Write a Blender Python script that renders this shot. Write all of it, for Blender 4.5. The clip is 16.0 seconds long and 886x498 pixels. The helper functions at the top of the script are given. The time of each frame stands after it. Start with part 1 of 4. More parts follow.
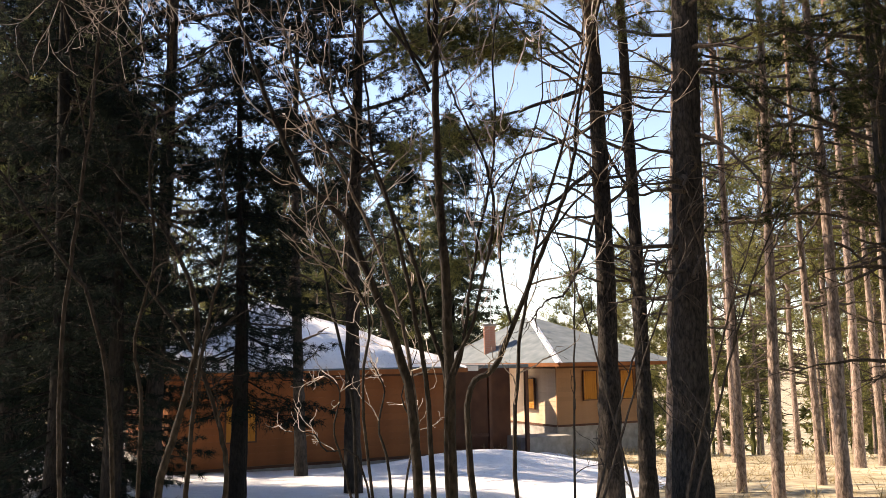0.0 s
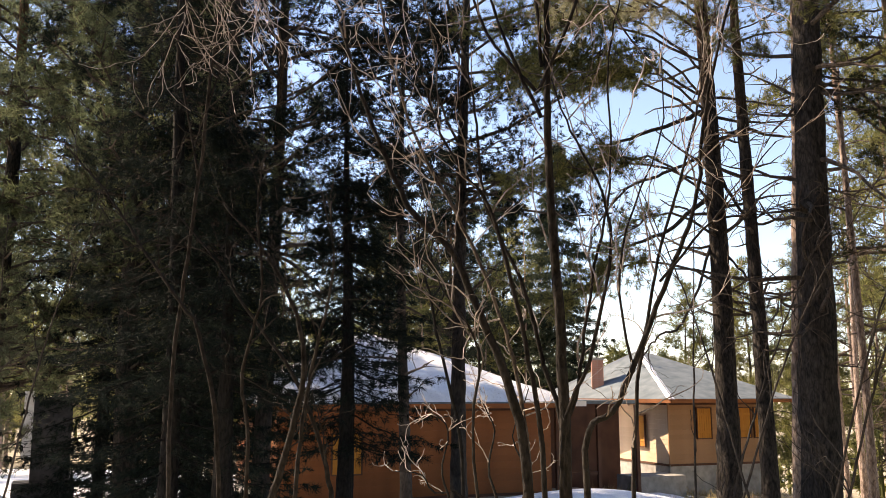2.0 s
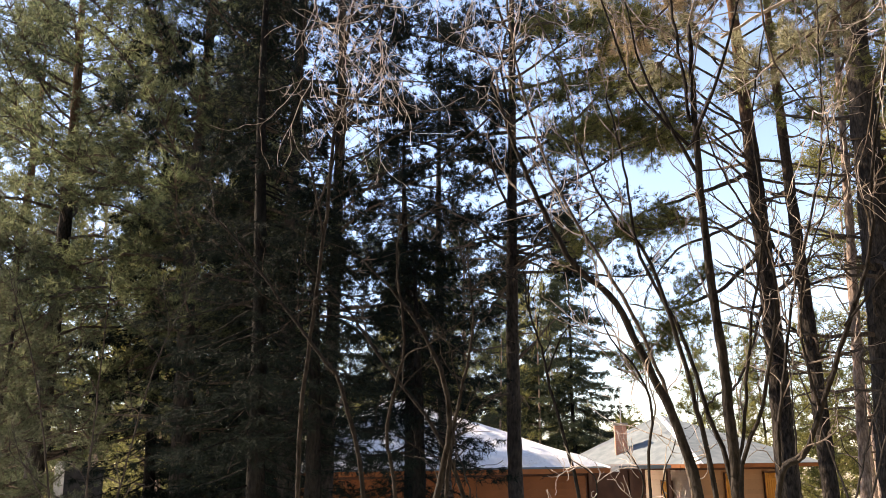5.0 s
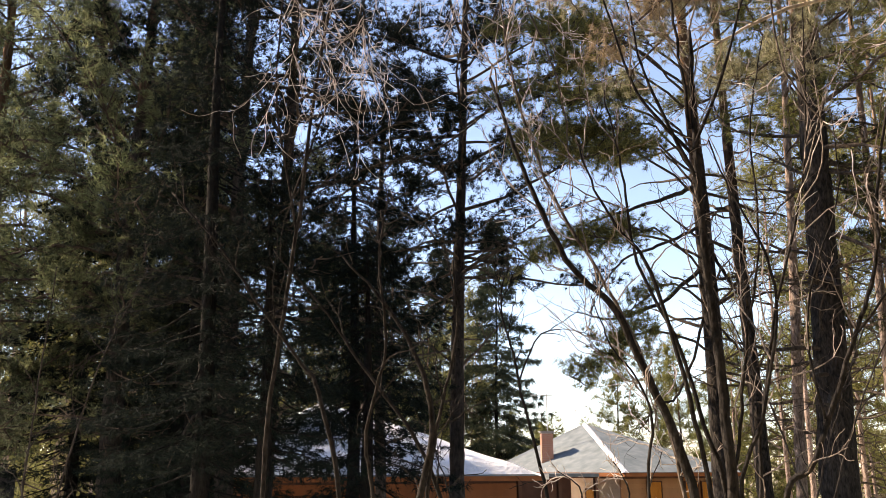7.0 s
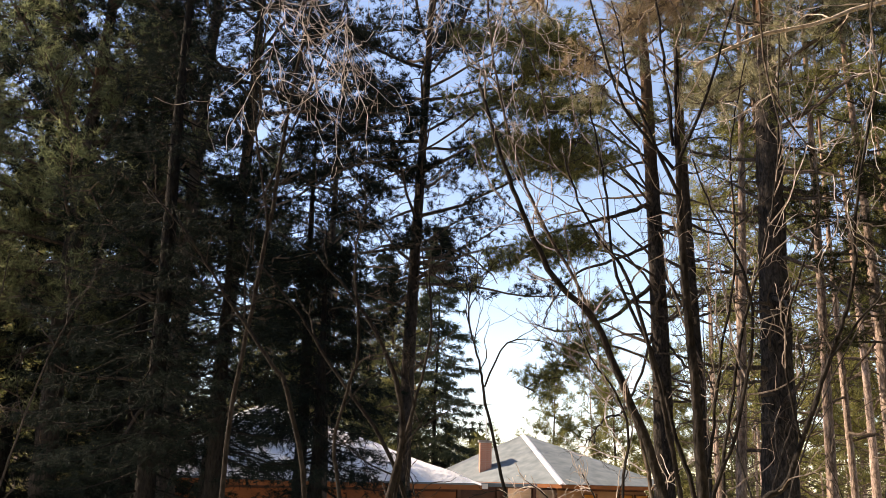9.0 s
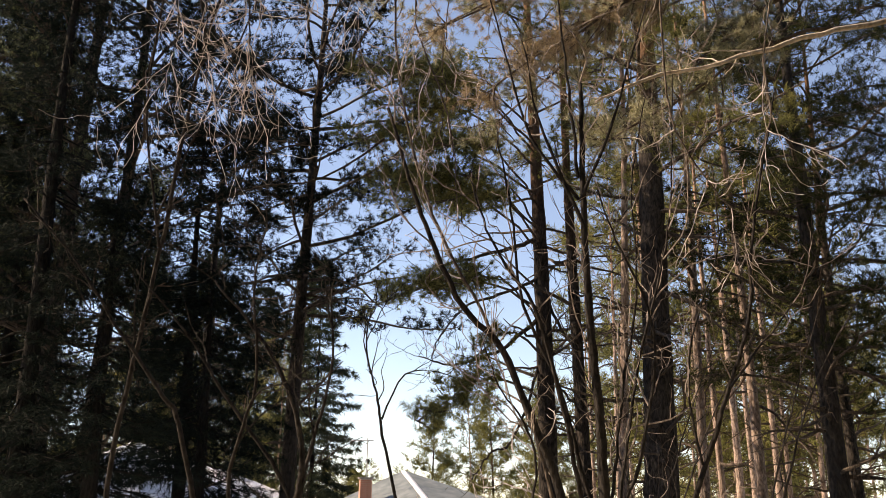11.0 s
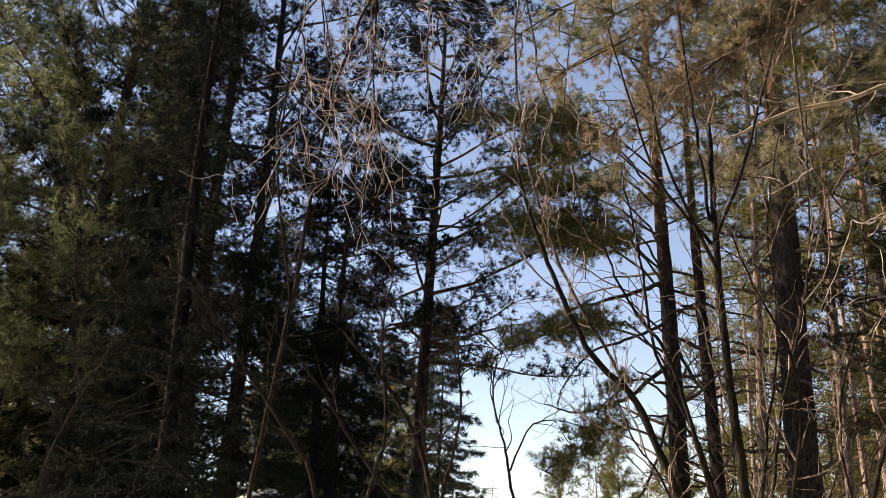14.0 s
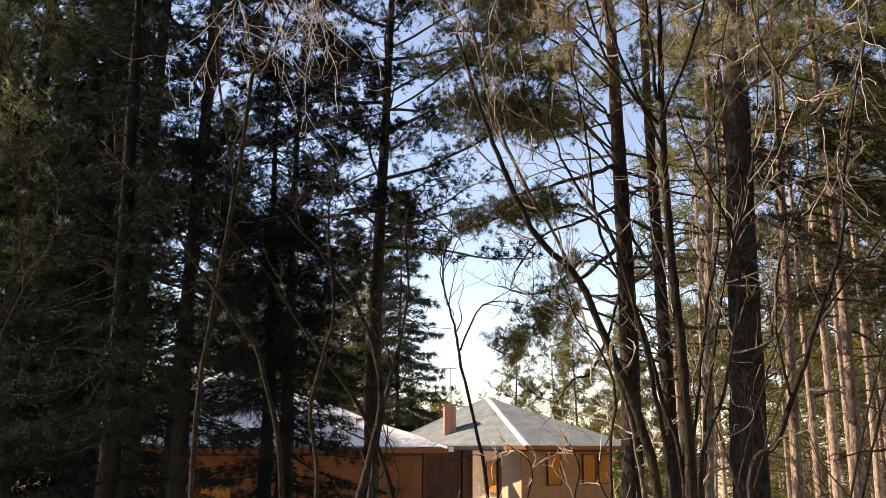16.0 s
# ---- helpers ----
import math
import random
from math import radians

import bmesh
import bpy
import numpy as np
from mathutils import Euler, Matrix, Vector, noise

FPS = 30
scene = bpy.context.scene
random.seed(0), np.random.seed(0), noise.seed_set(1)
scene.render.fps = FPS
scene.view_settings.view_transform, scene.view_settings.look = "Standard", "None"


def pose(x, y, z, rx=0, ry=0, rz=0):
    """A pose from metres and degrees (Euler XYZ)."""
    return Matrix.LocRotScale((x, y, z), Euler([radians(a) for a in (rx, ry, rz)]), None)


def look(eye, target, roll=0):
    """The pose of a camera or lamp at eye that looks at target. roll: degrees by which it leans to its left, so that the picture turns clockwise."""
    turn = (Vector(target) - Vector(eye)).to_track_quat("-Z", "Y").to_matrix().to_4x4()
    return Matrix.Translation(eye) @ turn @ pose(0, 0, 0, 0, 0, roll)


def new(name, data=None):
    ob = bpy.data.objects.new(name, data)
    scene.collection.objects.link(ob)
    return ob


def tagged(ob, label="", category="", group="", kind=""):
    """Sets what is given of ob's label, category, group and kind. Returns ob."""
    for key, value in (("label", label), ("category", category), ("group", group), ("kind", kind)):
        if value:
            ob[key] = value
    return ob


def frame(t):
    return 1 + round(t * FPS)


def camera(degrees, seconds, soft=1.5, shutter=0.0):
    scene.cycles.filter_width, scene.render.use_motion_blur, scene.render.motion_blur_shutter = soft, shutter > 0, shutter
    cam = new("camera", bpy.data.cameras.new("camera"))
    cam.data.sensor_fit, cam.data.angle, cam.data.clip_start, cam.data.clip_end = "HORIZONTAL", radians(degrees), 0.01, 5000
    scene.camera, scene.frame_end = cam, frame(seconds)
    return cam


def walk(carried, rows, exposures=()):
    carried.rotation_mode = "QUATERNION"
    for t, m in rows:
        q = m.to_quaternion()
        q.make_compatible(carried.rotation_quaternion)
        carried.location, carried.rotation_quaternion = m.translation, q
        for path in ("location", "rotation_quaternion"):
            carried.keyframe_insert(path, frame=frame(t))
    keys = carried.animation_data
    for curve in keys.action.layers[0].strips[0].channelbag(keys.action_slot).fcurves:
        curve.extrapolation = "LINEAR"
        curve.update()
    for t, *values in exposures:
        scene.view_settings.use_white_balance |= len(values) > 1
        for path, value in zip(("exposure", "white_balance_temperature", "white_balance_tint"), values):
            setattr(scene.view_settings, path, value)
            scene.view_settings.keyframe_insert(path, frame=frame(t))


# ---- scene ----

# ================= camera and walk =================
cam = camera(53.95, 16.0, soft=0.4)
PATH = [
    (0.0, 0.001, -0.084, 1.529, 97.23, 0.88, 0.05),
    (0.5, 0.000, -0.072, 1.500, 98.50, 1.06, -0.14),
    (1.0, -0.007, -0.066, 1.511, 99.99, 1.59, 0.70),
    (1.5, -0.014, -0.032, 1.516, 100.86, 1.90, 1.72),
    (2.0, -0.059, 0.174, 1.570, 99.38, 0.07, 6.82),
    (2.5, -0.016, -0.123, 1.512, 99.87, 0.15, 10.64),
    (3.0, -0.312, -0.024, 1.414, 103.03, -4.14, 8.80),
    (3.2, -0.428, -0.035, 1.447, 103.99, -2.80, 10.07),
    (5.3, -1.275, -0.054, 1.439, 103.86, 0.54, 5.89),
    (5.5, -1.343, -0.013, 1.459, 103.87, -0.66, 4.98),
    (6.0, -1.488, -0.003, 1.482, 103.70, 1.17, 0.64),
    (6.5, -1.606, -0.005, 1.468, 103.46, -2.71, -1.97),
    (7.0, -1.677, 0.166, 1.466, 104.20, 0.05, 0.86),
    (7.5, -1.790, 0.227, 1.485, 104.27, -0.37, -0.28),
    (8.0, -1.877, 0.184, 1.491, 104.31, -0.06, -1.25),
    (8.2, -1.894, 0.170, 1.487, 104.38, -0.65, -2.05),
    (10.3, -2.084, 0.367, 1.432, 105.98, -1.04, -6.54),
    (10.5, -2.110, 0.366, 1.434, 106.37, -1.34, -8.38),
    (11.0, -2.115, 0.377, 1.433, 107.17, -0.44, -11.47),
    (11.5, -2.125, 0.386, 1.443, 107.74, -1.20, -11.30),
    (12.0, -2.118, 0.376, 1.443, 108.72, -1.58, -12.65),
    (12.5, -2.125, 0.399, 1.462, 109.13, -1.05, -10.95),
    (13.0, -2.131, 0.423, 1.472, 109.48, -1.34, -8.20),
    (13.5, -2.145, 0.427, 1.479, 109.68, -1.38, -5.49),
    (14.0, -2.154, 0.411, 1.474, 109.95, -1.81, -3.65),
    (14.5, -2.163, 0.399, 1.473, 110.09, -2.32, -2.10),
    (15.0, -2.167, 0.406, 1.481, 109.33, -1.55, -2.19),
    (15.5, -2.147, 0.471, 1.509, 105.14, 0.19, -4.61),
    (16.0, -2.059, 0.463, 1.475, 102.46, -0.41, -6.04),
]
walk(cam, [(t, pose(x, y, z, rx, ry, rz)) for t, x, y, z, rx, ry, rz in PATH],
     exposures=((0.0, 1.34, 8400, 19), (0.6, 1.22, 8400, 19), (1.2, 1.24, 8400, 19), (1.7, 1.33, 8400, 19), (2.1, 1.34, 8400, 19), (2.5, 1.20, 8400, 19), (3.2, 1.22, 8400, 19), (5.3, 1.65, 8400, 19), (6.5, 1.50, 8400, 19), (7.0, 1.40, 8400, 19), (8.2, 1.29, 8400, 19), (10.3, 1.12, 8900, 20), (11.0, 1.00, 8900, 20), (13.5, 0.94, 8900, 20), (14.1, 1.00, 8900, 20), (14.5, 1.31, 8900, 20), (15.0, 1.43, 8900, 20), (16.0, 1.16, 8900, 20)))

# ================= world and sun =================
SUN_TO = Vector((-0.88, 0.32, 0.74)).normalized()      # the way towards the sun
world = bpy.data.worlds.new("sky")
scene.world = world
world.use_nodes = True
wn = world.node_tree.nodes
wl = world.node_tree.links
sky = wn.new("ShaderNodeTexSky")
sky.sky_type = "NISHITA"
sky.sun_disc = False
sky.sun_elevation = math.asin(SUN_TO.z)
sky.sun_rotation = math.atan2(SUN_TO.x, SUN_TO.y)
sky.altitude = 1200
sky.air_density, sky.dust_density, sky.ozone_density = 1.0, 0.25, 3.0
wn["Background"].inputs["Strength"].default_value = 0.14
wl.new(sky.outputs[0], wn["Background"].inputs["Color"])
sun_data = bpy.data.lights.new("sun", "SUN")
sun_data.energy, sun_data.angle, sun_data.color = 5.0, radians(0.55), (1.0, 0.92, 0.80)
sun = new("sun", sun_data)
sun.matrix_world = look((0, 0, 60), Vector((0, 0, 60)) - SUN_TO)


# ================= materials =================
def material(name, rough=0.9, spec=0.2):
    m = bpy.data.materials.new(name)
    m.use_nodes = True
    b = m.node_tree.nodes["Principled BSDF"]
    b.inputs["Roughness"].default_value = rough
    b.inputs["Specular IOR Level"].default_value = spec
    return m, m.node_tree.nodes, m.node_tree.links, b


def ramp(n, l, fac, stops):
    r = n.new("ShaderNodeValToRGB")
    e = r.color_ramp.elements
    while len(e) < len(stops):
        e.new(0.5)
    for k, (p, c) in enumerate(stops):
        e[k].position, e[k].color = p, (*c, 1)
    l.new(fac, r.inputs[0])
    return r.outputs[0]


def tex_noise(n, l, scale, detail=4, coords="Object", stretch=(1, 1, 1)):
    c = n.new("ShaderNodeTexCoord")
    mp = n.new("ShaderNodeMapping")
    mp.inputs["Scale"].default_value = stretch
    l.new(c.outputs[coords], mp.inputs[0])
    t = n.new("ShaderNodeTexNoise")
    t.inputs["Scale"].default_value, t.inputs["Detail"].default_value = scale, detail
    l.new(mp.outputs[0], t.inputs["Vector"])
    return t.outputs["Fac"]


def mixed(n, l, a, b, fac, kind="MIX"):
    m = n.new("ShaderNodeMix")
    m.data_type, m.blend_type = "RGBA", kind
    if isinstance(fac, (int, float)):
        m.inputs[0].default_value = fac
    else:
        l.new(fac, m.inputs[0])
    for k, v in ((6, a), (7, b)):
        if isinstance(v, tuple):
            m.inputs[k].default_value = (*v, 1)
        else:
            l.new(v, m.inputs[k])
    return m.outputs[2]


def bump(n, l, b, height, strength, distance):
    u = n.new("ShaderNodeBump")
    u.inputs["Strength"].default_value, u.inputs["Distance"].default_value = strength, distance
    l.new(height, u.inputs["Height"])
    l.new(u.outputs[0], b.inputs["Normal"])


def bark_material(name, dark, light, upper=None, scale=9.0, plates=0.0):
    m, n, l, b = material(name, 0.95, 0.05)
    g = tex_noise(n, l, scale * 2.6, 6, stretch=(1, 1, 0.4))
    c = n.new("ShaderNodeTexCoord")
    mp = n.new("ShaderNodeMapping")
    mp.inputs["Scale"].default_value = (1, 1, 0.28)
    l.new(c.outputs["Object"], mp.inputs[0])
    w = n.new("ShaderNodeTexNoise")
    w.inputs["Scale"].default_value, w.inputs["Detail"].default_value = 5.0, 3
    l.new(mp.outputs[0], w.inputs["Vector"])
    wv = n.new("ShaderNodeVectorMath")
    wv.operation = "MULTIPLY_ADD"
    wv.inputs[1].default_value = (0.14, 0.14, 0.14)
    l.new(w.outputs["Color"], wv.inputs[0])
    l.new(mp.outputs[0], wv.inputs[2])
    v = n.new("ShaderNodeTexVoronoi")
    v.feature = "DISTANCE_TO_EDGE"
    v.inputs["Scale"].default_value = scale * 2.6
    l.new(wv.outputs[0], v.inputs["Vector"])
    plate = n.new("ShaderNodeMapRange")
    plate.inputs["From Max"].default_value = 0.16
    plate.inputs["To Min"].default_value = 1.0 - plates
    l.new(v.outputs["Distance"], plate.inputs["Value"])
    mf = n.new("ShaderNodeMath")
    mf.operation = "MULTIPLY"
    l.new(plate.outputs[0], mf.inputs[0])
    l.new(g, mf.inputs[1])
    f = mf.outputs[0]
    col = ramp(n, l, f, ((0.24, dark), (0.62, light)))
    if upper:
        c = n.new("ShaderNodeTexCoord")
        s = n.new("ShaderNodeSeparateXYZ")
        l.new(c.outputs["Object"], s.inputs[0])
        big = tex_noise(n, l, 0.9, 3)
        a = n.new("ShaderNodeMath")
        a.operation = "MULTIPLY_ADD"
        a.inputs[1].default_value = 5.0
        l.new(big, a.inputs[0])
        l.new(s.outputs["Z"], a.inputs[2])
        r = n.new("ShaderNodeMapRange")
        r.inputs["From Min"].default_value, r.inputs["From Max"].default_value = 10.0, 15.0
        l.new(a.outputs[0], r.inputs["Value"])
        up = ramp(n, l, f, ((0.05, tuple(v * 0.55 for v in upper)), (0.55, upper)))
        col = mixed(n, l, col, up, r.outputs[0])
    blot = tex_noise(n, l, 2.3, 3)
    col = mixed(n, l, col, ramp(n, l, blot, ((0.35, (0.75, 0.75, 0.75)), (0.7, (1.15, 1.15, 1.15)))), 1.0, "MULTIPLY")
    l.new(col, b.inputs["Base Color"])
    bump(n, l, b, f, 0.9, 0.035)
    return m


def leaf_material(name, dark, light, glow=0.3):
    """Needles: diffuse with some light let through, every needle a little different."""
    m, n, l, b = material(name, 0.85, 0.06)
    g = n.new("ShaderNodeNewGeometry")
    col = ramp(n, l, g.outputs["Random Per Island"], ((0.0, dark), (1.0, light)))
    o = n.new("ShaderNodeObjectInfo")
    tone = ramp(n, l, o.outputs["Random"], ((0.0, (0.8, 0.8, 0.8)), (1.0, (1.2, 1.15, 1.0))))
    col = mixed(n, l, col, tone, 1.0, "MULTIPLY")
    patch = tex_noise(n, l, 0.8, 2)
    col = mixed(n, l, col, ramp(n, l, patch, ((0.3, (0.7, 0.75, 0.7)), (0.7, (1.2, 1.15, 1.1)))), 1.0, "MULTIPLY")
    l.new(col, b.inputs["Base Color"])
    t = n.new("ShaderNodeBsdfTranslucent")
    l.new(col, t.inputs["Color"])
    x = n.new("ShaderNodeMixShader")
    x.inputs[0].default_value = glow
    l.new(b.outputs[0], x.inputs[1])
    l.new(t.outputs[0], x.inputs[2])
    l.new(x.outputs[0], n["Material Output"].inputs["Surface"])
    return m


# One pine bark twice: shade in the dark copy's colour, sun in the pale one's.
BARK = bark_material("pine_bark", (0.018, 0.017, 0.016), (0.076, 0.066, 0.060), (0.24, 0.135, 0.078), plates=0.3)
BARK_SUNLIT = bark_material("pine_bark_paled_for_sun", (0.15, 0.11, 0.092), (0.48, 0.375, 0.32), (0.42, 0.26, 0.18), plates=0.35)
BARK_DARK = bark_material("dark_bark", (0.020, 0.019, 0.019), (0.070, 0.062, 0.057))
TWIG = bark_material("bare_twig_bark", (0.03, 0.024, 0.021), (0.17, 0.14, 0.118), scale=14)
# Two paler copies of the twig bark, with sunlight on the twigs painted in.
LITTWIG = bark_material("sapling_twigs_paled_for_sun", (0.06, 0.051, 0.046), (0.36, 0.305, 0.27), scale=14)
PALETWIG = bark_material("hanging_twigs_paled_for_sun", (0.20, 0.17, 0.155), (0.66, 0.58, 0.53), scale=14)
# Stems and spruce wood are darkened in colour to stand for their shade.
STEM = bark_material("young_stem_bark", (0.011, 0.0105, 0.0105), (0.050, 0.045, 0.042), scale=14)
NEEDLEWOOD = bark_material("wood_darkened_for_shade", (0.009, 0.009, 0.009), (0.024, 0.023, 0.022), scale=14)
# Limb colour lightened to stand for the sun on it.
PALELIMB = bark_material("limb_paled_for_sun", (0.28, 0.23, 0.18), (0.58, 0.50, 0.41), scale=8)
DEADWOOD = bark_material("dead_branch_bark", (0.035, 0.028, 0.023), (0.13, 0.105, 0.087), scale=12)
# Brighter copy of the pine needles; its colour stands in for full sun.
YELLOWISH = leaf_material("pine_needles_paled_for_sun", (0.13, 0.135, 0.09), (0.56, 0.54, 0.40), 0.5)
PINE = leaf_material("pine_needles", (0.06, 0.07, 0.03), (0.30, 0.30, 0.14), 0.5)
# Near-black needles: the shade on the left-hand trees is put into the colour.
SHADED_NEEDLES = leaf_material("needles_darkened_for_shade", (0.006, 0.010, 0.010), (0.024, 0.036, 0.032), 0.12)
# Grey-green needles, lightened in colour because their shaded side should look sunlit.
GREYGREEN = leaf_material("grey_green_sunlit_needles", (0.034, 0.048, 0.034), (0.25, 0.29, 0.19), 0.5)
SILVER = leaf_material("young_sunlit_needles", (0.06, 0.078, 0.055), (0.27, 0.30, 0.22), 0.35)
# Needles of far trees, greyed and lightened in colour for haze.
FARGREEN = leaf_material("far_needles_greyed_for_haze", (0.022, 0.034, 0.027), (0.075, 0.092, 0.066), 0.25)
# Darker copy of the pine needles, shade put into the colour of unlit crowns.
DARKPINE = leaf_material("shaded_pine_needles", (0.015, 0.021, 0.011), (0.085, 0.095, 0.045), 0.3)
DRY = leaf_material("dry_needles", (0.17, 0.14, 0.11), (0.50, 0.405, 0.31), 0.45)
STRAW = leaf_material("dry_grass", (0.26, 0.20, 0.12), (0.55, 0.47, 0.32), 0.35)


def ground_material():
    m, n, l, b = material("needle_litter_and_straw", 0.95, 0.1)
    f = tex_noise(n, l, 3.5, 8, stretch=(1, 1, 1))
    g = tex_noise(n, l, 0.35, 4)
    col = ramp(n, l, f, ((0.3, (0.25, 0.205, 0.15)), (0.5, (0.42, 0.37, 0.285)), (0.75, (0.56, 0.51, 0.42))))
    col = mixed(n, l, col, ramp(n, l, g, ((0.4, (0.7, 0.68, 0.6)), (0.65, (1.1, 1.1, 1.05)))), 1.0, "MULTIPLY")
    l.new(col, b.inputs["Base Color"])
    bump(n, l, b, f, 0.9, 0.06)
    return m


def snow_material():
    m, n, l, b = material("old_snow", 0.55, 0.3)
    f = tex_noise(n, l, 6, 6)
    g = tex_noise(n, l, 30, 3)
    col = ramp(n, l, f, ((0.3, (0.74, 0.76, 0.80)), (0.7, (0.86, 0.87, 0.89))))
    dirt = ramp(n, l, g, ((0.3, (0.5, 0.46, 0.4)), (0.36, (1, 1, 1))))
    l.new(mixed(n, l, col, dirt, 1.0, "MULTIPLY"), b.inputs["Base Color"])
    bump(n, l, b, f, 0.5, 0.08)
    return m


def board_material(name, dark, light):
    m, n, l, b = material(name, 0.7, 0.25)
    o = n.new("ShaderNodeObjectInfo")
    f = tex_noise(n, l, 5, 6, stretch=(0.35, 0.35, 0.3))
    col = ramp(n, l, f, ((0.3, dark), (0.7, light)))
    tone = ramp(n, l, o.outputs["Random"], ((0.0, (0.93, 0.92, 0.92)), (1.0, (1.06, 1.05, 1.05))))
    l.new(mixed(n, l, col, tone, 1.0, "MULTIPLY"), b.inputs["Base Color"])
    bump(n, l, b, f, 0.3, 0.01)
    return m


def plain_material(name, dark, light, scale=5, rough=0.85, spec=0.2, metal=0.0):
    m, n, l, b = material(name, rough, spec)
    f = tex_noise(n, l, scale, 6)
    b.inputs["Metallic"].default_value = metal
    l.new(ramp(n, l, f, ((0.3, dark), (0.7, light))), b.inputs["Base Color"])
    bump(n, l, b, f, 0.3, 0.01)
    return m


GROUND = ground_material()
SNOW = snow_material()
BOARD = board_material("varnished_boards", (0.20, 0.068, 0.022), (0.29, 0.105, 0.036))
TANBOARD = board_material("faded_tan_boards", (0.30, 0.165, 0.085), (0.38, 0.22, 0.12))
# Tan boards lightened in colour to stand for direct sun on the side wall.
SUNBOARD = board_material("boards_paled_for_sun", (0.50, 0.37, 0.255), (0.60, 0.47, 0.34))
SHUTTER = board_material("yellow_shutters", (0.42, 0.17, 0.025), (0.50, 0.225, 0.04))
DARKWOOD = board_material("dark_stain_and_porch_shade", (0.07, 0.03, 0.018), (0.13, 0.06, 0.035))
PALEWOOD = board_material("white_painted_trim", (0.66, 0.63, 0.58), (0.80, 0.78, 0.74))
ROOFING = plain_material("grey_roofing_felt", (0.105, 0.130, 0.143), (0.175, 0.205, 0.222), 2.5, 0.8)
CONCRETE = plain_material("grey_concrete", (0.22, 0.21, 0.19), (0.38, 0.36, 0.33), 4)
BRICK = plain_material("pink_brick", (0.42, 0.20, 0.14), (0.58, 0.32, 0.24), 14)
MORTAR = plain_material("mortar", (0.4, 0.37, 0.34), (0.5, 0.47, 0.43), 20)
METAL = plain_material("galvanised_metal", (0.35, 0.36, 0.37), (0.5, 0.51, 0.52), 10, 0.4, 0.5, 0.8)
PALEGREY = plain_material("pale_grey_paint", (0.50, 0.50, 0.50), (0.62, 0.62, 0.62), 6, 0.6)
# Kiosk grey, taken darker in colour to stand for shade on its body.
DARKGREY = plain_material("dark_grey_stone_in_shade", (0.022, 0.023, 0.026), (0.042, 0.043, 0.047), 6, 0.8)


# ================= mesh helpers =================
def unit(v):
    return v / np.maximum(np.linalg.norm(v, axis=-1, keepdims=True), 1e-9)


class Tris:
    """Collects triangles for one mesh."""

    def __init__(self):
        self.v, self.f, self.count = [], [], 0

    def add(self, v, f):
        self.v.append(np.asarray(v, float).reshape(-1, 3))
        self.f.append(np.asarray(f, int).reshape(-1, 3) + self.count)
        self.count += len(self.v[-1])

    def mesh(self, name, mat, smooth=False):
        me = bpy.data.meshes.new(name)
        v, f = np.concatenate(self.v), np.concatenate(self.f)
        me.vertices.add(len(v))
        me.vertices.foreach_set("co", v.astype(np.float32).ravel())
        me.loops.add(3 * len(f))
        me.loops.foreach_set("vertex_index", f.astype(np.int32).ravel())
        me.polygons.add(len(f))
        me.polygons.foreach_set("loop_start", np.arange(0, 3 * len(f), 3, dtype=np.int32))
        me.polygons.foreach_set("use_smooth", np.full(len(f), smooth, dtype=bool))
        me.update(calc_edges=True)
        me.materials.append(mat)
        return me


def tube(tris, pts, radii, sides=6, rough=0.0, rng=None):
    """A round, tapering limb along points."""
    pts = np.asarray(pts, float)
    k = len(pts)
    d = unit(np.gradient(pts, axis=0))
    ref = np.where(np.abs(d[:, 2:3]) > 0.9, np.array([[1.0, 0, 0]]), np.array([[0, 0, 1.0]]))
    if abs(d[0, 2]) > 0.6:
        ref = np.tile([[1.0, 0, 0]], (k, 1))
    elif np.all(np.abs(d[:, 2]) < 0.97):
        ref = np.tile([[0, 0, 1.0]], (k, 1))
    a = unit(np.cross(d, ref))
    b = np.cross(d, a)
    ang = np.linspace(0, 2 * np.pi, sides, endpoint=False)
    r = np.asarray(radii, float)[:, None] * np.ones((1, sides))
    if rough and rng is not None:
        r = r * (1 + rng.normal(0, rough, r.shape))
    v = pts[:, None, :] + r[..., None] * (np.cos(ang)[None, :, None] * a[:, None, :] + np.sin(ang)[None, :, None] * b[:, None, :])
    i = np.arange(k - 1)[:, None] * sides
    j = np.arange(sides)[None, :]
    jn = (j + 1) % sides
    q = np.stack([i + j, i + jn, i + sides + jn, i + sides + j], -1).reshape(-1, 4)
    f = np.concatenate([q[:, [0, 1, 2]], q[:, [0, 2, 3]]])
    cap = np.stack([np.full(sides - 2, (k - 1) * sides), (k - 1) * sides + np.arange(1, sides - 1), (k - 1) * sides + np.arange(2, sides)], -1)
    tris.add(v, np.concatenate([f, cap]))


def spline(ctrl, n):
    """Catmull-Rom through control points."""
    c = np.asarray(ctrl, float)
    c = np.vstack([2 * c[0] - c[1], c, 2 * c[-1] - c[-2]])
    out = []
    m = len(c) - 3
    for s in np.linspace(0, m - 1e-6, n):
        k = int(s)
        u = s - k
        p0, p1, p2, p3 = c[k:k + 4]
        out.append(0.5 * (2 * p1 + (p2 - p0) * u + (2 * p0 - 5 * p1 + 4 * p2 - p3) * u * u + (3 * p1 - p0 - 3 * p2 + p3) * u ** 3))
    return np.array(out)


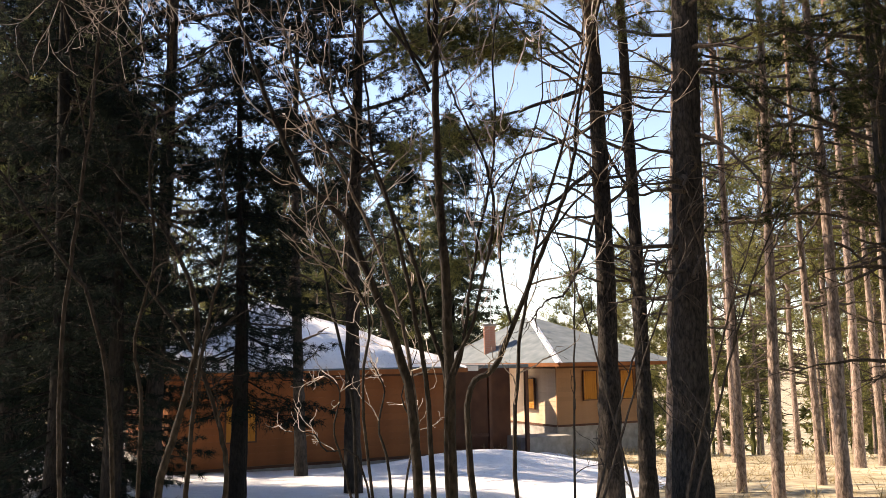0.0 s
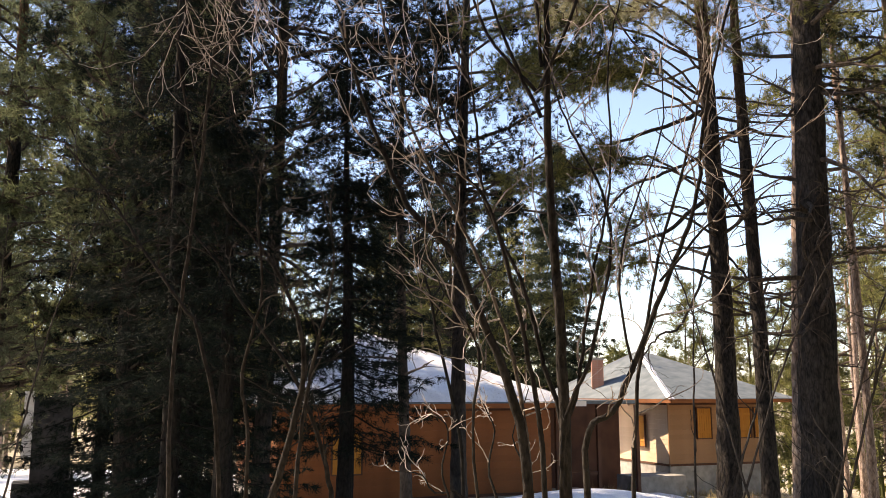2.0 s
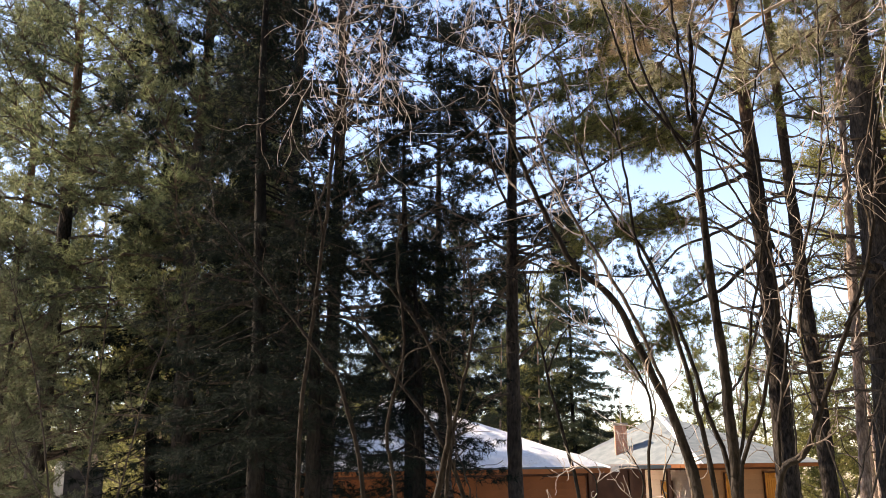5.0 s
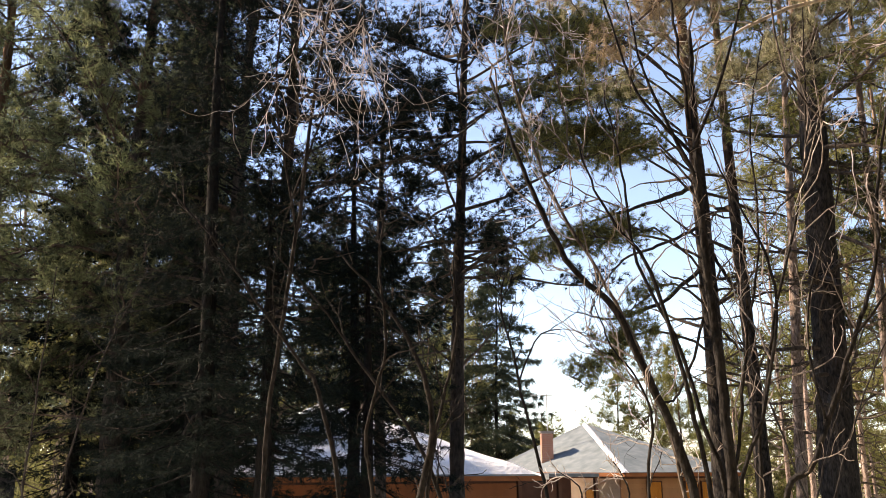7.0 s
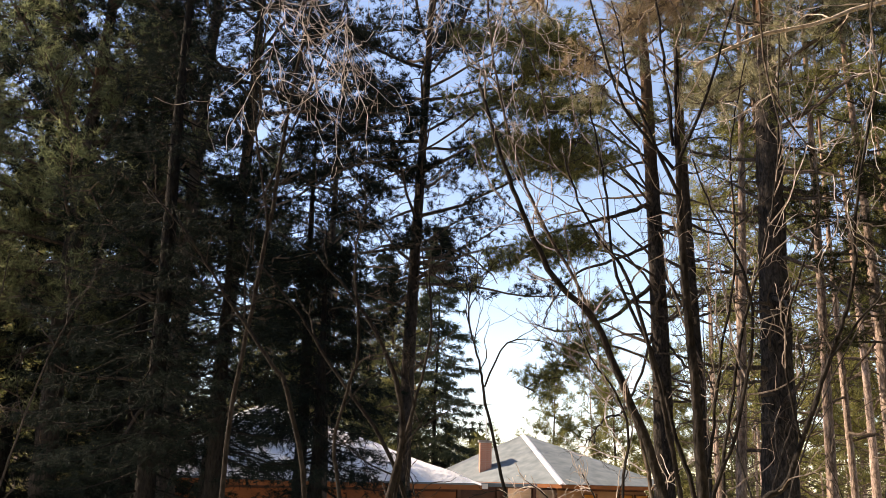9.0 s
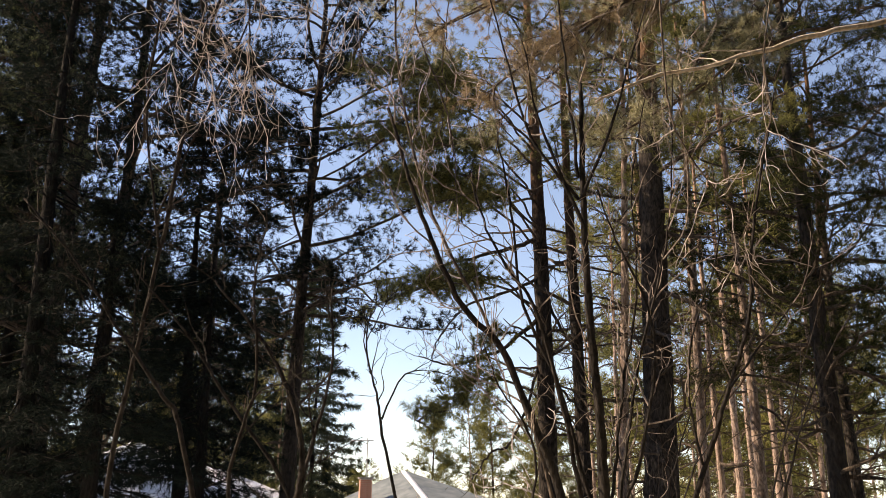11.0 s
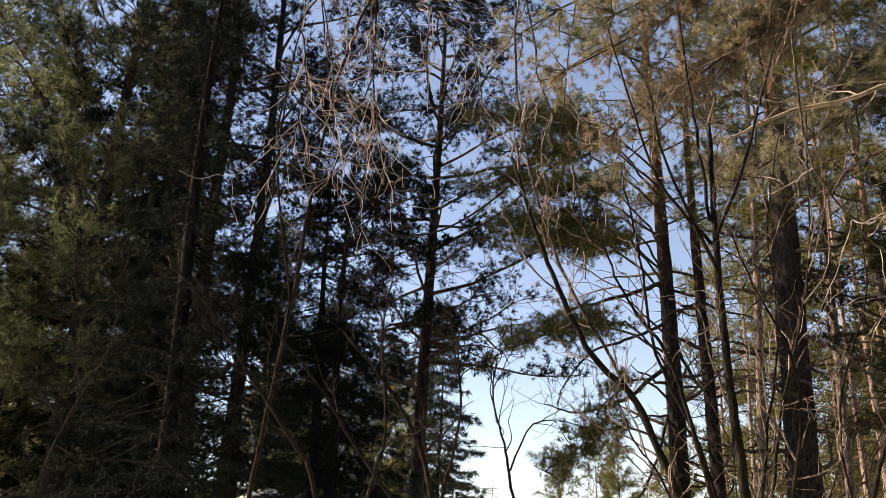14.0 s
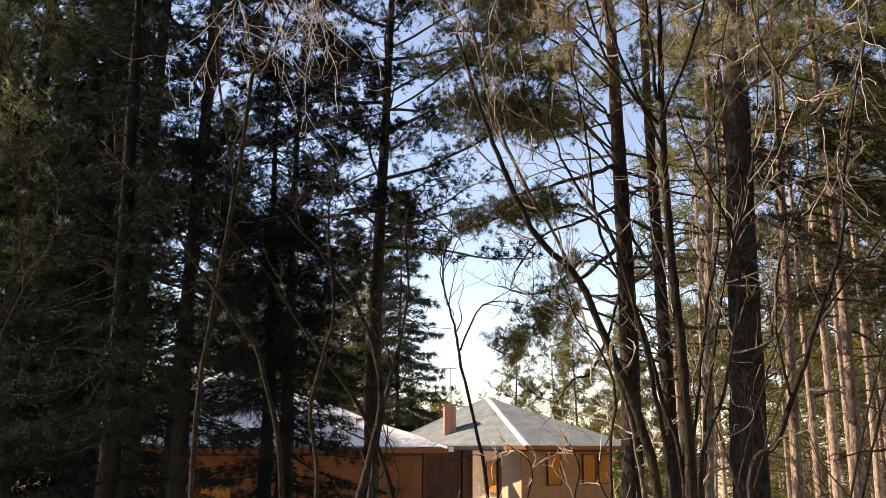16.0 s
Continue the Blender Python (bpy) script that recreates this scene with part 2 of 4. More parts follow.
def blades(tris, at, axis, size, per, width, rng, cone=0.8):
    """Tufts of thin needle blades at many points at once."""
    n = len(at)
    ax = np.repeat(unit(axis), per, 0)
    p = np.repeat(at, per, 0)
    s = np.repeat(size, per) * rng.uniform(0.6, 1.15, n * per)
    d = unit(ax * cone + unit(rng.normal(0, 1, (n * per, 3))))
    w = unit(np.cross(d, unit(rng.normal(0, 1, (n * per, 3))))) * (width * rng.uniform(0.6, 1.3, n * per))[:, None]
    p = p + rng.normal(0, 0.25, p.shape) * s[:, None] * 0.5
    v = np.stack([p - w, p + w, p + d * s[:, None]], 1)
    tris.add(v, np.arange(len(v) * 3).reshape(-1, 3))


def part(name, data, parent, label=""):
    ob = new(name, data)
    ob.parent = parent
    return tagged(ob, label)


def empty(name, m, label, category, group=""):
    ob = new(name)
    ob.empty_display_size = 0.1
    ob.matrix_world = m
    return tagged(ob, label, category, group)


def dell(x, y):
    """How far the ground drops into the hollow behind the tall pines."""
    return 0.10 * min(max(y - 31, 0), 60) * min(max((x - 8.5) / 5, 0), 1)


def gz(x, y):
    """Height of the ground: a slope down towards the house."""
    return -0.0622 * min(max(y, -16), 60) + 0.05 * math.sin(0.31 * x + 0.4) * math.cos(0.21 * y) + (0.0 if y < 60 else -0.004 * (y - 60)) - dell(x, y)


# ================= trees =================
def wander(start, d, length, n, bend, rng, droop=0.0):
    p, pts = np.array(start, float), [np.array(start, float)]
    d = unit(np.array(d, float))
    for _ in range(n):
        d = unit(d + rng.normal(0, bend, 3) + np.array([0, 0, droop]))
        p = p + d * length / n
        pts.append(p.copy())
    return np.array(pts)


def pine_meshes(h, r0, base, radius, seed, density=1.0, dead=(2.5, None), n_dead=16, extra=(), tuft=0.15, bow=0.12, lean=(0, 0), per=20, width=0.0048, anchors=2, bare=(), coarse=False, bare_bark=None, sub=1.0, loose=0.10):
    """Trunk, dead side branches and crown of a Scots pine, standing at the origin."""
    rng = np.random.default_rng(seed)
    zs = np.linspace(-0.3, h, 22)
    ph = rng.uniform(0, 6, 2)
    u = zs / h
    line = np.stack([lean[0] * zs + bow * np.sin(u * 4 + ph[0]) - bow * np.sin(ph[0]), lean[1] * zs + bow * np.sin(u * 3.4 + ph[1]) - bow * np.sin(ph[1]), zs], 1)
    rad = r0 * np.maximum(1 - u, 0.02) ** 0.75 * (1 + 0.35 * np.exp(-np.maximum(zs, 0) / 0.35))

    def axis_at(z):
        return np.array([np.interp(z, zs, line[:, 0]), np.interp(z, zs, line[:, 1]), z])

    trunk = Tris()
    fine = np.linspace(-0.3, h, 70)
    tube(trunk, np.stack([np.interp(fine, zs, line[:, k]) for k in range(3)], 1), np.interp(fine, zs, rad), 14, 0.05, rng)
    wood, crown, dead_limbs = Tris(), Tris(), []
    top = dead[1] or base + 1.0
    for _ in range(n_dead):
        z = rng.uniform(dead[0], top)
        a = rng.uniform(0, 2 * np.pi)
        L = rng.uniform(0.5, 2.2) * min(1, radius / 2)
        pts = wander(axis_at(z), (math.cos(a), math.sin(a), rng.uniform(-0.15, 0.35)), L, 7, 0.16, rng)
        one = Tris()
        dead_limbs.append(one)
        tube(one, pts, np.linspace(0.028, 0.006, 8) * (0.6 + L / 2.5), 5)
        for _ in range(rng.integers(2, 4 if coarse else 6)):
            k = rng.integers(2, 7)
            q = wander(pts[k], pts[k] - pts[k - 1] + rng.normal(0, 0.25, 3), rng.uniform(0.2, 0.7), 4, 0.3, rng)
            tube(one, q, np.linspace(0.010, 0.003, 5), 4)
    for ctrl, r in bare:
        one = Tris()
        dead_limbs.append(one)
        pts = spline([axis_at(ctrl[0])] + [np.array(c, float) for c in ctrl[1:]], 26)
        pts[1:] += rng.normal(0, 0.012, pts[1:].shape)
        rr = np.linspace(r, 0.01, 26)
        tube(one, pts, rr, 7, 0.05, rng)
        stem_branches(one, pts, rr, rng, 9, 0.7, 0.2, 2, 0.5)
    at, ax = [], []

    def limb(pts, r, n_sub, spread, lo=0.3):
        nonlocal at, ax
        tube(wood, pts, np.linspace(r, 0.010, len(pts)), 4 if coarse else 6)
        m = len(pts)
        for _ in range(n_sub):
            k = rng.integers(max(1, int(m * lo)), m)
            d = unit(pts[k] - pts[k - 1])
            side = unit(np.cross(d, (0, 0, 1)) * rng.choice((-1, 1)) + rng.normal(0, 0.35, 3) + d * 0.7)
            q = wander(pts[k], side, rng.uniform(0.35, 1.0) * spread, 5, 0.22, rng, 0.06)
            if coarse:
                tube(wood, q[[0, 3, 5]], (0.014, 0.008, 0.004), 3)
            else:
                tube(wood, q, np.linspace(0.011, 0.003, 6), 4)
            for e in range(2, 6):
                for _ in range(anchors):
                    o = rng.normal(0, loose, 3)
                    at.append(q[e] + o)
                    ax.append(unit(q[e] - q[e - 1]) + o * 2 + np.array([0, 0, 0.35]))

    n = int(34 * density * max(1, (h - base) / 8))
    for i in range(n):
        z = base + (h - base) * ((i + rng.uniform()) / n) ** 1.05
        s = (z - base) / (h - base)
        L = radius * (0.55 + 0.6 * math.sin(math.pi * min(1, 0.25 + 0.7 * s))) * (1 - 0.75 * s ** 2.5) * rng.uniform(0.6, 1.1)
        a = i * 2.4 + rng.uniform(-0.5, 0.5)
        pts = wander(axis_at(z), (math.cos(a), math.sin(a), rng.uniform(-0.1, 0.35) + 0.5 * s), L, 8, 0.12, rng, 0.02)
        limb(pts, 0.010 + 0.008 * L, int((3 + 3.2 * L) * sub), 0.75)
    live = (at, ax)
    dry_at, dry_ax = [], []
    for (z, end, count, spread, *withered) in extra:
        at, ax = (dry_at, dry_ax) if withered else live
        o = axis_at(z)
        e = np.array(end, float)
        mid = (o + e) / 2 + np.array([0, 0, 0.5])
        pts = spline([o, mid, e], 12) + np.concatenate([[[0, 0, 0]], rng.normal(0, 0.02, (11, 3))])
        limb(pts, 0.026, count, spread, 0.5)
    at, ax = np.array(live[0]), np.array(live[1])
    withered_crown = None
    if dry_at:
        withered_crown = Tris()
        blades(withered_crown, np.array(dry_at), np.array(dry_ax) - np.array([0, 0, 1.0]), np.full(len(dry_at), tuft), per, width, rng, 0.75)
    blades(crown, at, ax, np.full(len(at), tuft), per, width, rng, 0.75)
    return trunk, wood, crown, dead_limbs, withered_crown


def plant_pine(x, y, label, meshes, turn=0.0, name="pine_tree", group="pine trees"):
    t = empty(name, pose(x, y, gz(x, y), 0, 0, turn), label, "tree", group)
    part("trunk", meshes[0], t)
    tagged(part("limbwork", meshes[1], t), kind="stuff")
    part("crown", meshes[2], t)
    for me in meshes[3]:
        part("branch", me, t)
    if len(meshes) > 4 and meshes[4]:
        part("withered_needles", meshes[4], t, "bunches of dry brown needles")
    return t


def pine(x, y, label, h=16, r0=0.16, base=8, radius=2.2, seed=1, bark=None, needles=None, **kw):
    a, b, c, d, e = pine_meshes(h, r0, base, radius, seed, **kw)
    return plant_pine(x, y, label, (a.mesh("trunk", bark or BARK, True), b.mesh("limbwork", DEADWOOD), c.mesh("crown", needles or PINE), [o.mesh("branch", kw.get("bare_bark") or PALELIMB if k >= len(d) - len(kw.get("bare", ())) else DEADWOOD) for k, o in enumerate(d)], e and e.mesh("withered_needles", DRY)))


def spruce(x, y, label, h=9, r0=0.13, radius=1.9, low=0.4, seed=1, density=1.0, needles=None, blade=0.11, width=0.0044, step=1.0):
    rng = np.random.default_rng(seed)
    trunk, wood, crown = Tris(), Tris(), Tris()
    zs = np.linspace(-0.3, h, 30)
    tube(trunk, np.stack([0.05 * np.sin(zs * 0.6), 0.05 * np.cos(zs * 0.5), zs], 1), r0 * np.maximum(1 - zs / h, 0.03) ** 0.8, 10, 0.04, rng)
    z = low
    at, ax, sz = [], [], []
    while z < h - 0.15:
        L0 = radius * (1 - z / h) ** 0.8 + 0.12
        for k in range(rng.integers(5, 9)):
            if rng.uniform() > density:
                continue
            a = rng.uniform(0, 2 * np.pi)
            L = L0 * rng.uniform(0.55, 1.12)
            m = max(4, int(L / (0.17 * step)))
            s = np.linspace(0, 1, m)
            zz = z + rng.uniform(-0.12, 0.12) - L * (0.42 * s - 0.18 * s * s * s) * rng.uniform(0.6, 1.3)
            pts = np.stack([L * s * math.cos(a), L * s * math.sin(a), zz], 1) + rng.normal(0, 0.02, (m, 3))
            tube(wood, pts, np.linspace(0.008 + 0.004 * L, 0.003, m), 4)
            d = np.array([math.cos(a), math.sin(a), -0.2])
            side = np.array([-math.sin(a), math.cos(a), 0])
            for e in range(1, m):
                w = (0.12 + 0.34 * math.sin(math.pi * min(1, s[e] + 0.12))) * min(1, L / 1.0 + 0.3)
                for sg in (-1, 1):
                    for f in (0.25, 0.6, 0.95):
                        at.append(pts[e] + side * sg * w * f + d * w * f * 0.6 + np.array([0, 0, -0.1 * f * w]))
                        ax.append(side * sg + d * 0.9 + np.array([0, 0, -0.55]))
                        sz.append(blade * rng.uniform(0.8, 1.3))
        z += rng.uniform(0.17, 0.27) * step
    blades(crown, np.array(at), np.array(ax), np.array(sz), 13 if width < 0.005 else 9, width, rng, 1.0)
    return plant_pine(x, y, label, (trunk.mesh("trunk", NEEDLEWOOD, True), wood.mesh("limbwork", NEEDLEWOOD), crown.mesh("crown", needles or SHADED_NEEDLES), ()),
                      name="spruce_tree", group="spruce trees")


def stem_branches(tris, pts, radii, rng, n, length, up=0.35, depth=2, lo=0.25, away=None):
    """Bare side twigs along a stem, which fork again."""
    m = len(pts)
    for _ in range(n):
        k = rng.integers(int(m * lo), m)
        k = max(1, min(k, m - 1))
        d = unit(pts[k] - pts[k - 1])
        q = d * 0.9 + rng.normal(0, 0.55, 3) + np.array([0, 0, up])
        L = length * rng.uniform(0.4, 1.2)
        w = wander(pts[k], q, L, 9, 0.21, rng, 0.03)
        r = min(radii[k] * 0.6, 0.003 + 0.0055 * L)
        rr = np.linspace(r, 0.0022, 10)
        tube(tris, w, rr, 5 if r > 0.006 else 4)
        if depth > 1:
            stem_branches(tris, w, rr, rng, rng.integers(2, 6), L * 0.5, up * 0.6, depth - 1, 0.3)


def sapling(x, y, label, stems, seed, twigs=10, length=1.2, mat=None, name="bare_sapling", up=0.35, twig=None, lo=0.25):
    """A leafless young tree of one or more stems: control points in metres from its foot, radius at the foot and at the tip."""
    rng = np.random.default_rng(seed)
    t = empty(name, pose(x, y, gz(x, y)), label, "tree", "leafless young trees")
    for ctrl, r0, r1 in stems:
        body, side = Tris(), Tris()
        c = np.array(ctrl, float)
        L = np.linalg.norm(np.diff(c, axis=0), axis=1).sum()
        pts = spline(c, max(12, int(L * 8)))
        pts[1:] += rng.normal(0, 0.004, pts[1:].shape)
        rad = np.linspace(r0, r1, len(pts))
        tube(body, pts, rad * 0.82, 8, 0.04, rng)
        part("stem", body.mesh("stem", mat or STEM, True), t)
        if twigs:
            stem_branches(side, pts, rad, rng, int(twigs * L / 3) + 2, length, up, 2, lo)
            tagged(part("twigwork", side.mesh("twigwork", twig or mat or TWIG), t), kind="stuff")
    return t


# ================= ground =================
def axis_steps(lo, hi, fine_lo, fine_hi, step):
    a = list(np.arange(fine_lo, fine_hi + step / 2, step))
    s, v = step, fine_lo
    while v > lo:
        s *= 1.5
        v -= s
        a.insert(0, v)
    s, v = step, fine_hi
    while v < hi:
        s *= 1.5
        v += s
        a.append(v)
    return np.array(a)


def sheet(tris, xs, ys, height):
    v = [(x, y, height(x, y)) for y in ys for x in xs]
    w = len(xs)
    f = []
    for j in range(len(ys) - 1):
        for i in range(w - 1):
            k = j * w + i
            f += [(k, k + 1, k + w + 1), (k, k + w + 1, k + w)]
    tris.add(v, f)


tg = Tris()
sheet(tg, axis_steps(-900, 900, -24, 34, 0.5), axis_steps(-900, 1500, -6, 50, 0.5),
      lambda x, y: gz(x, y) + 0.03 * noise.noise(Vector((x * 0.9, y * 0.9, 0))))
tagged(new("ground", tg.mesh("ground", GROUND, True)), "pale dry grass and brown needle litter under pines", "ground", kind="structure")


def snow_height(x, y):
    """Old snow in the open before the house, thinning out to nothing under the pines."""
    true_y, y = y, y / 1.0977
    edge = min((3.3 + 0.10 * (y - 12)) - x + 1.2 * noise.noise(Vector((x * 0.25, y * 0.25, 3))), x + 37, y - 6.5, 34 - y if x > -9 else 48 - y)
    m = edge * 0.5 + 0.9 * noise.noise(Vector((x * 0.35, y * 0.35, 7))) + 0.45 * noise.noise(Vector((x * 1.1, y * 1.1, 1))) + (0.7 if x < -11 else 0.0)
    porch = 0.5 * math.exp(-((x - 1.0) / 2.6) ** 2 - ((y - 20.0) / 2.2) ** 2)
    bank = porch + 0.75 * math.exp(-((y - 12 - 0.2 * (x + 9)) / 1.6) ** 2) if x < -7.6 else porch
    return gz(x, true_y) - 0.09 + 0.26 * min(max(m + 0.4, 0), 1) + (bank * min(1, (-7.6 - x) / 1.5) if x < -7.6 else porch)


ts = Tris()
sheet(ts, np.arange(-37, 8.01, 0.3), np.arange(6.6, 52.8, 0.33), snow_height)
tagged(new("snow_patch", ts.mesh("snow_patch", SNOW, True)), "patch of old thawing snow before the house", "snow", kind="structure")

# ================= house =================
FD = Vector((0.890, 0.456, 0)).normalized()      # along the fronts
BD = Vector((-0.456, 0.890, 0)).normalized()     # into the depth
UP = Vector((0, 0, 1))


def prism(tris, bottom, top):
    """A closed solid between two polygons of the same count."""
    n = len(bottom)
    v = [tuple(p) for p in bottom] + [tuple(p) for p in top]
    f = []
    for i in range(n):
        j = (i + 1) % n
        f += [(i, j, n + j), (i, n + j, n + i)]
    for i in range(1, n - 1):
        f += [(0, i + 1, i), (n, n + i, n + i + 1)]
    tris.add(v, f)


def bar(tris, o, dx, dy, dz):
    o, dx, dy, dz = Vector(o), Vector(dx), Vector(dy), Vector(dz)
    b = [o, o + dx, o + dx + dy, o + dy]
    prism(tris, b, [p + dz for p in b])


def bar_mesh(name, mat, *args):
    t = Tris()
    bar(t, *args)
    return t.mesh(name, mat)


def board_wall(house, name, start, along, length, normal, z0, z1, base_z, mat=None):
    """A wall of lapped horizontal boards on a concrete plinth."""
    core = bar_mesh(name, DARKWOOD, start - normal * 0.18 + along * 0.06 + UP * z0, along * (length - 0.12), normal * 0.145, UP * (z1 - z0))
    wall = part(name, core, house, "wall clad in tan boards" if mat else "wall clad in orange varnished boards")
    step = 0.17
    n = int((z1 - z0) / step)
    t = Tris()
    a = [Vector((0, 0, 0)), normal * 0.034, normal * 0.027 + UP * (step - 0.002), UP * (step - 0.002)]
    prism(t, a, [p + along * length for p in a])
    me = t.mesh("board", mat or BOARD)
    for i in range(n):
        b = part("board", me, wall)
        b.location = start - normal * 0.03 + UP * (z0 + i * step)
    plinth = bar_mesh("plinth", CONCRETE, start - normal * 0.10 + UP * base_z - along * 0.02, along * (length + 0.04), normal * 0.13, UP * (z0 - base_z - 0.01))
    part("plinth", plinth, house, "bare grey concrete plinth")
    trim = bar_mesh("sill_board", DARKWOOD, start + UP * (z0 - 0.05), along * length, normal * 0.06, UP * 0.07)
    part("sill_board", trim, house)
    return wall


def shutter_window(house, at, along, normal, w, h):
    """A window behind a closed pair of board shutters in a dark frame."""
    f = Tris()
    for o, a, b in ((at - along * 0.03 - UP * 0.03, along * (w + 0.06), UP * 0.03), (at - along * 0.03 + UP * h, along * (w + 0.06), UP * 0.03),
                    (at - along * 0.03, along * 0.03, UP * h), (at + along * w, along * 0.03, UP * h)):
        bar(f, o, a, normal * 0.07, b)
    win = part("window", f.mesh("window", DARKWOOD), house, "window closed with yellow board shutters")
    n = 6
    me = bar_mesh("slat", SHUTTER, (0, 0, 0), along * (w / n - 0.012), normal * 0.035, UP * (h - 0.02))
    for i in range(n):
        s = part("slat", me, win)
        s.location = at + along * (i * w / n + 0.006) + normal * 0.01 + UP * 0.01
    for z in (0.18, h - 0.26):
        part("batten", bar_mesh("batten", SHUTTER, at + along * 0.02 + normal * 0.046 + UP * z, along * (w - 0.04), normal * 0.02, UP * 0.08), win)


def hip_roof(house, c, apex, mats, thick=0.08, snow=()):
    """A roof of four slopes over the eave corners c, with fascia boards and capped hips."""
    for k in range(4):
        a, b = Vector(c[k]), Vector(c[(k + 1) % 4])
        t = Tris()
        prism(t, [a - UP * thick, b - UP * thick, apex - UP * thick], [a, b, apex])
        part("roof_slope", t.mesh("roof_slope", mats[k]), house)
        d = (b - a).normalized()
        n = d.cross(UP)
        part("fascia", bar_mesh("fascia", BOARD, a - UP * (thick + 0.06) + n * 0.004, b - a, n * 0.03, UP * (thick + 0.045)), house)
        hip = Tris()
        u = (apex - a).normalized()
        s = u.cross(UP).normalized()
        q = [a - s * 0.13 - UP * 0.02, a + UP * 0.035, a + s * 0.13 - UP * 0.02]
        prism(hip, q, [p + (apex - a) for p in q])
        part("hip_cap", hip.mesh("hip_cap", ROOFING if k not in snow else SNOW), house, "pale hip cap")


def snow_blanket(c, apex, k, seed, depth, shrink=0.06, patchy=0.0):
    """Snow lying on one slope of a roof, with an uneven thickness and ragged lower edge."""
    a, b = Vector(c[k]), Vector(c[(k + 1) % 4])
    t = Tris()
    n = 26
    nrm = (b - a).cross(apex - a).normalized()
    rows, v, f = [], [], []
    for i in range(n + 1):
        s = i / n
        row = []
        for j in range(n + 1):
            p = a.lerp(b, j / n).lerp(apex, s)
            q = p.lerp((a + b + apex) / 3, shrink * 0.5)
            edge = min(s * 8 + 0.1, 1)
            h = depth * (0.75 + 0.5 * noise.noise(Vector((p.x * 0.8, p.y * 0.8, seed)))) * edge
            h -= patchy * max(0, noise.noise(Vector((p.x * 0.5, p.y * 0.5, seed + 9))) + 0.1)
            row.append(len(v))
            v.append(tuple(q + nrm * h))
        rows.append(row)
    for i in range(n):
        for j in range(n):
            f += [(rows[i][j], rows[i][j + 1], rows[i + 1][j + 1]), (rows[i][j], rows[i + 1][j + 1], rows[i + 1][j])]
    t.add(v, f)
    return t


house = empty("house", pose(0, 0, 0), "low forest house of orange varnished boards under hipped snowy roofs", "house")

# right wing
EC = Vector((4.05, 30.7, 1.36))
RW, RD = 5.2, 11.8
rc = [EC, EC + FD * RW, EC + FD * RW + BD * RD, Vector((-0.5, 36.5, EC.z))]
RA = EC + FD * (RW / 2) + BD * (RD / 2) + UP * 1.92
OV = 0.5
OVF = 0.95
w0 = EC + FD * OV + BD * OVF
w0.z = 0
Z0, ZB = -0.9, -2.6
board_wall(house, "front_wall", w0, FD, RW - 2 * OV, -BD, Z0, 1.24, ZB, TANBOARD)
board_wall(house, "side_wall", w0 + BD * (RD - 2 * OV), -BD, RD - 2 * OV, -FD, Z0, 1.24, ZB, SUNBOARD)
board_wall(house, "end_wall", w0 + FD * (RW - 2 * OV), BD, RD - 2 * OV, FD, Z0, 1.24, ZB, TANBOARD)
part("corner_board", bar_mesh("corner_board", TANBOARD, w0 - FD * 0.014 - BD * 0.014 + UP * Z0, FD * 0.05, BD * 0.05, UP * 2.12), house)
for k in (1.15, 2.85, 3.62):
    shutter_window(house, w0 + FD * k - BD * 0.03 + UP * -0.02, FD, -BD, 0.58, 1.04)
part("soffit", bar_mesh("soffit", BOARD, EC + UP * -0.13, FD * RW, BD * RD, UP * 0.03), house)
hip_roof(house, rc, RA, (ROOFING, ROOFING, ROOFING, ROOFING), snow=(0,))

# left wing
LC = Vector((0.65, 24.9, 1.30))
LW = 8.6
lc = [LC - FD * LW, LC, LC + BD * LW, LC - FD * LW + BD * LW]
LA = LC - FD * (LW * 0.56) + BD * (LW / 2) + UP * 2.0
l0 = LC - FD * (LW - OV) + BD * OV
l0.z = 0
board_wall(house, "front_wall", l0, FD, LW - 2 * OV, -BD, -1.12, 1.18, -2.5)
board_wall(house, "side_wall", l0 + FD * (LW - 2 * OV), BD, LW - 2 * OV, FD, -1.12, 1.18, -2.5)
board_wall(house, "side_wall", l0 + BD * (LW - 2 * OV), -BD, LW - 2 * OV, -FD, -1.12, 1.18, -2.5)
shutter_window(house, l0 + FD * 1.4 - BD * 0.03 + UP * -0.47, FD, -BD, 0.75, 1.0)
part("soffit", bar_mesh("soffit", BOARD, lc[0] + UP * -0.13, FD * LW, BD * LW, UP * 0.03), house)
hip_roof(house, lc, LA, (ROOFING,) * 4, snow=(0, 1, 2, 3))
for k in range(4):
    tagged(new("roof_snow", snow_blanket(lc, LA, k, k, 0.16).mesh("roof_snow", SNOW, True)), "thick snow blanket on the hipped roof slope", "snow", kind="stuff")

# porch between the wings
pb = LC + BD * 6.2 + FD * 0.0
pb.z = 0
# The back wall takes the dark wood so its colour stands for the recess's shade.
part("porch_wall", bar_mesh("porch_wall", DARKWOOD, pb + UP * -2.4, FD * 5.2, BD * 0.2, UP * 3.6), house, "porch back wall coloured dark for the shade of the recess")
part("porch_floor", bar_mesh("porch_floor", CONCRETE, pb - BD * 5.5 + UP * -2.45 + FD * 0.0, FD * 3.4, BD * 5.5, UP * 0.75), house)
part("porch_roof", bar_mesh("porch_roof", ROOFING, LC - FD * 0.3 + BD * 1.6 + UP * -0.06, FD * 3.4, BD * 5.0, UP * 0.10), house)
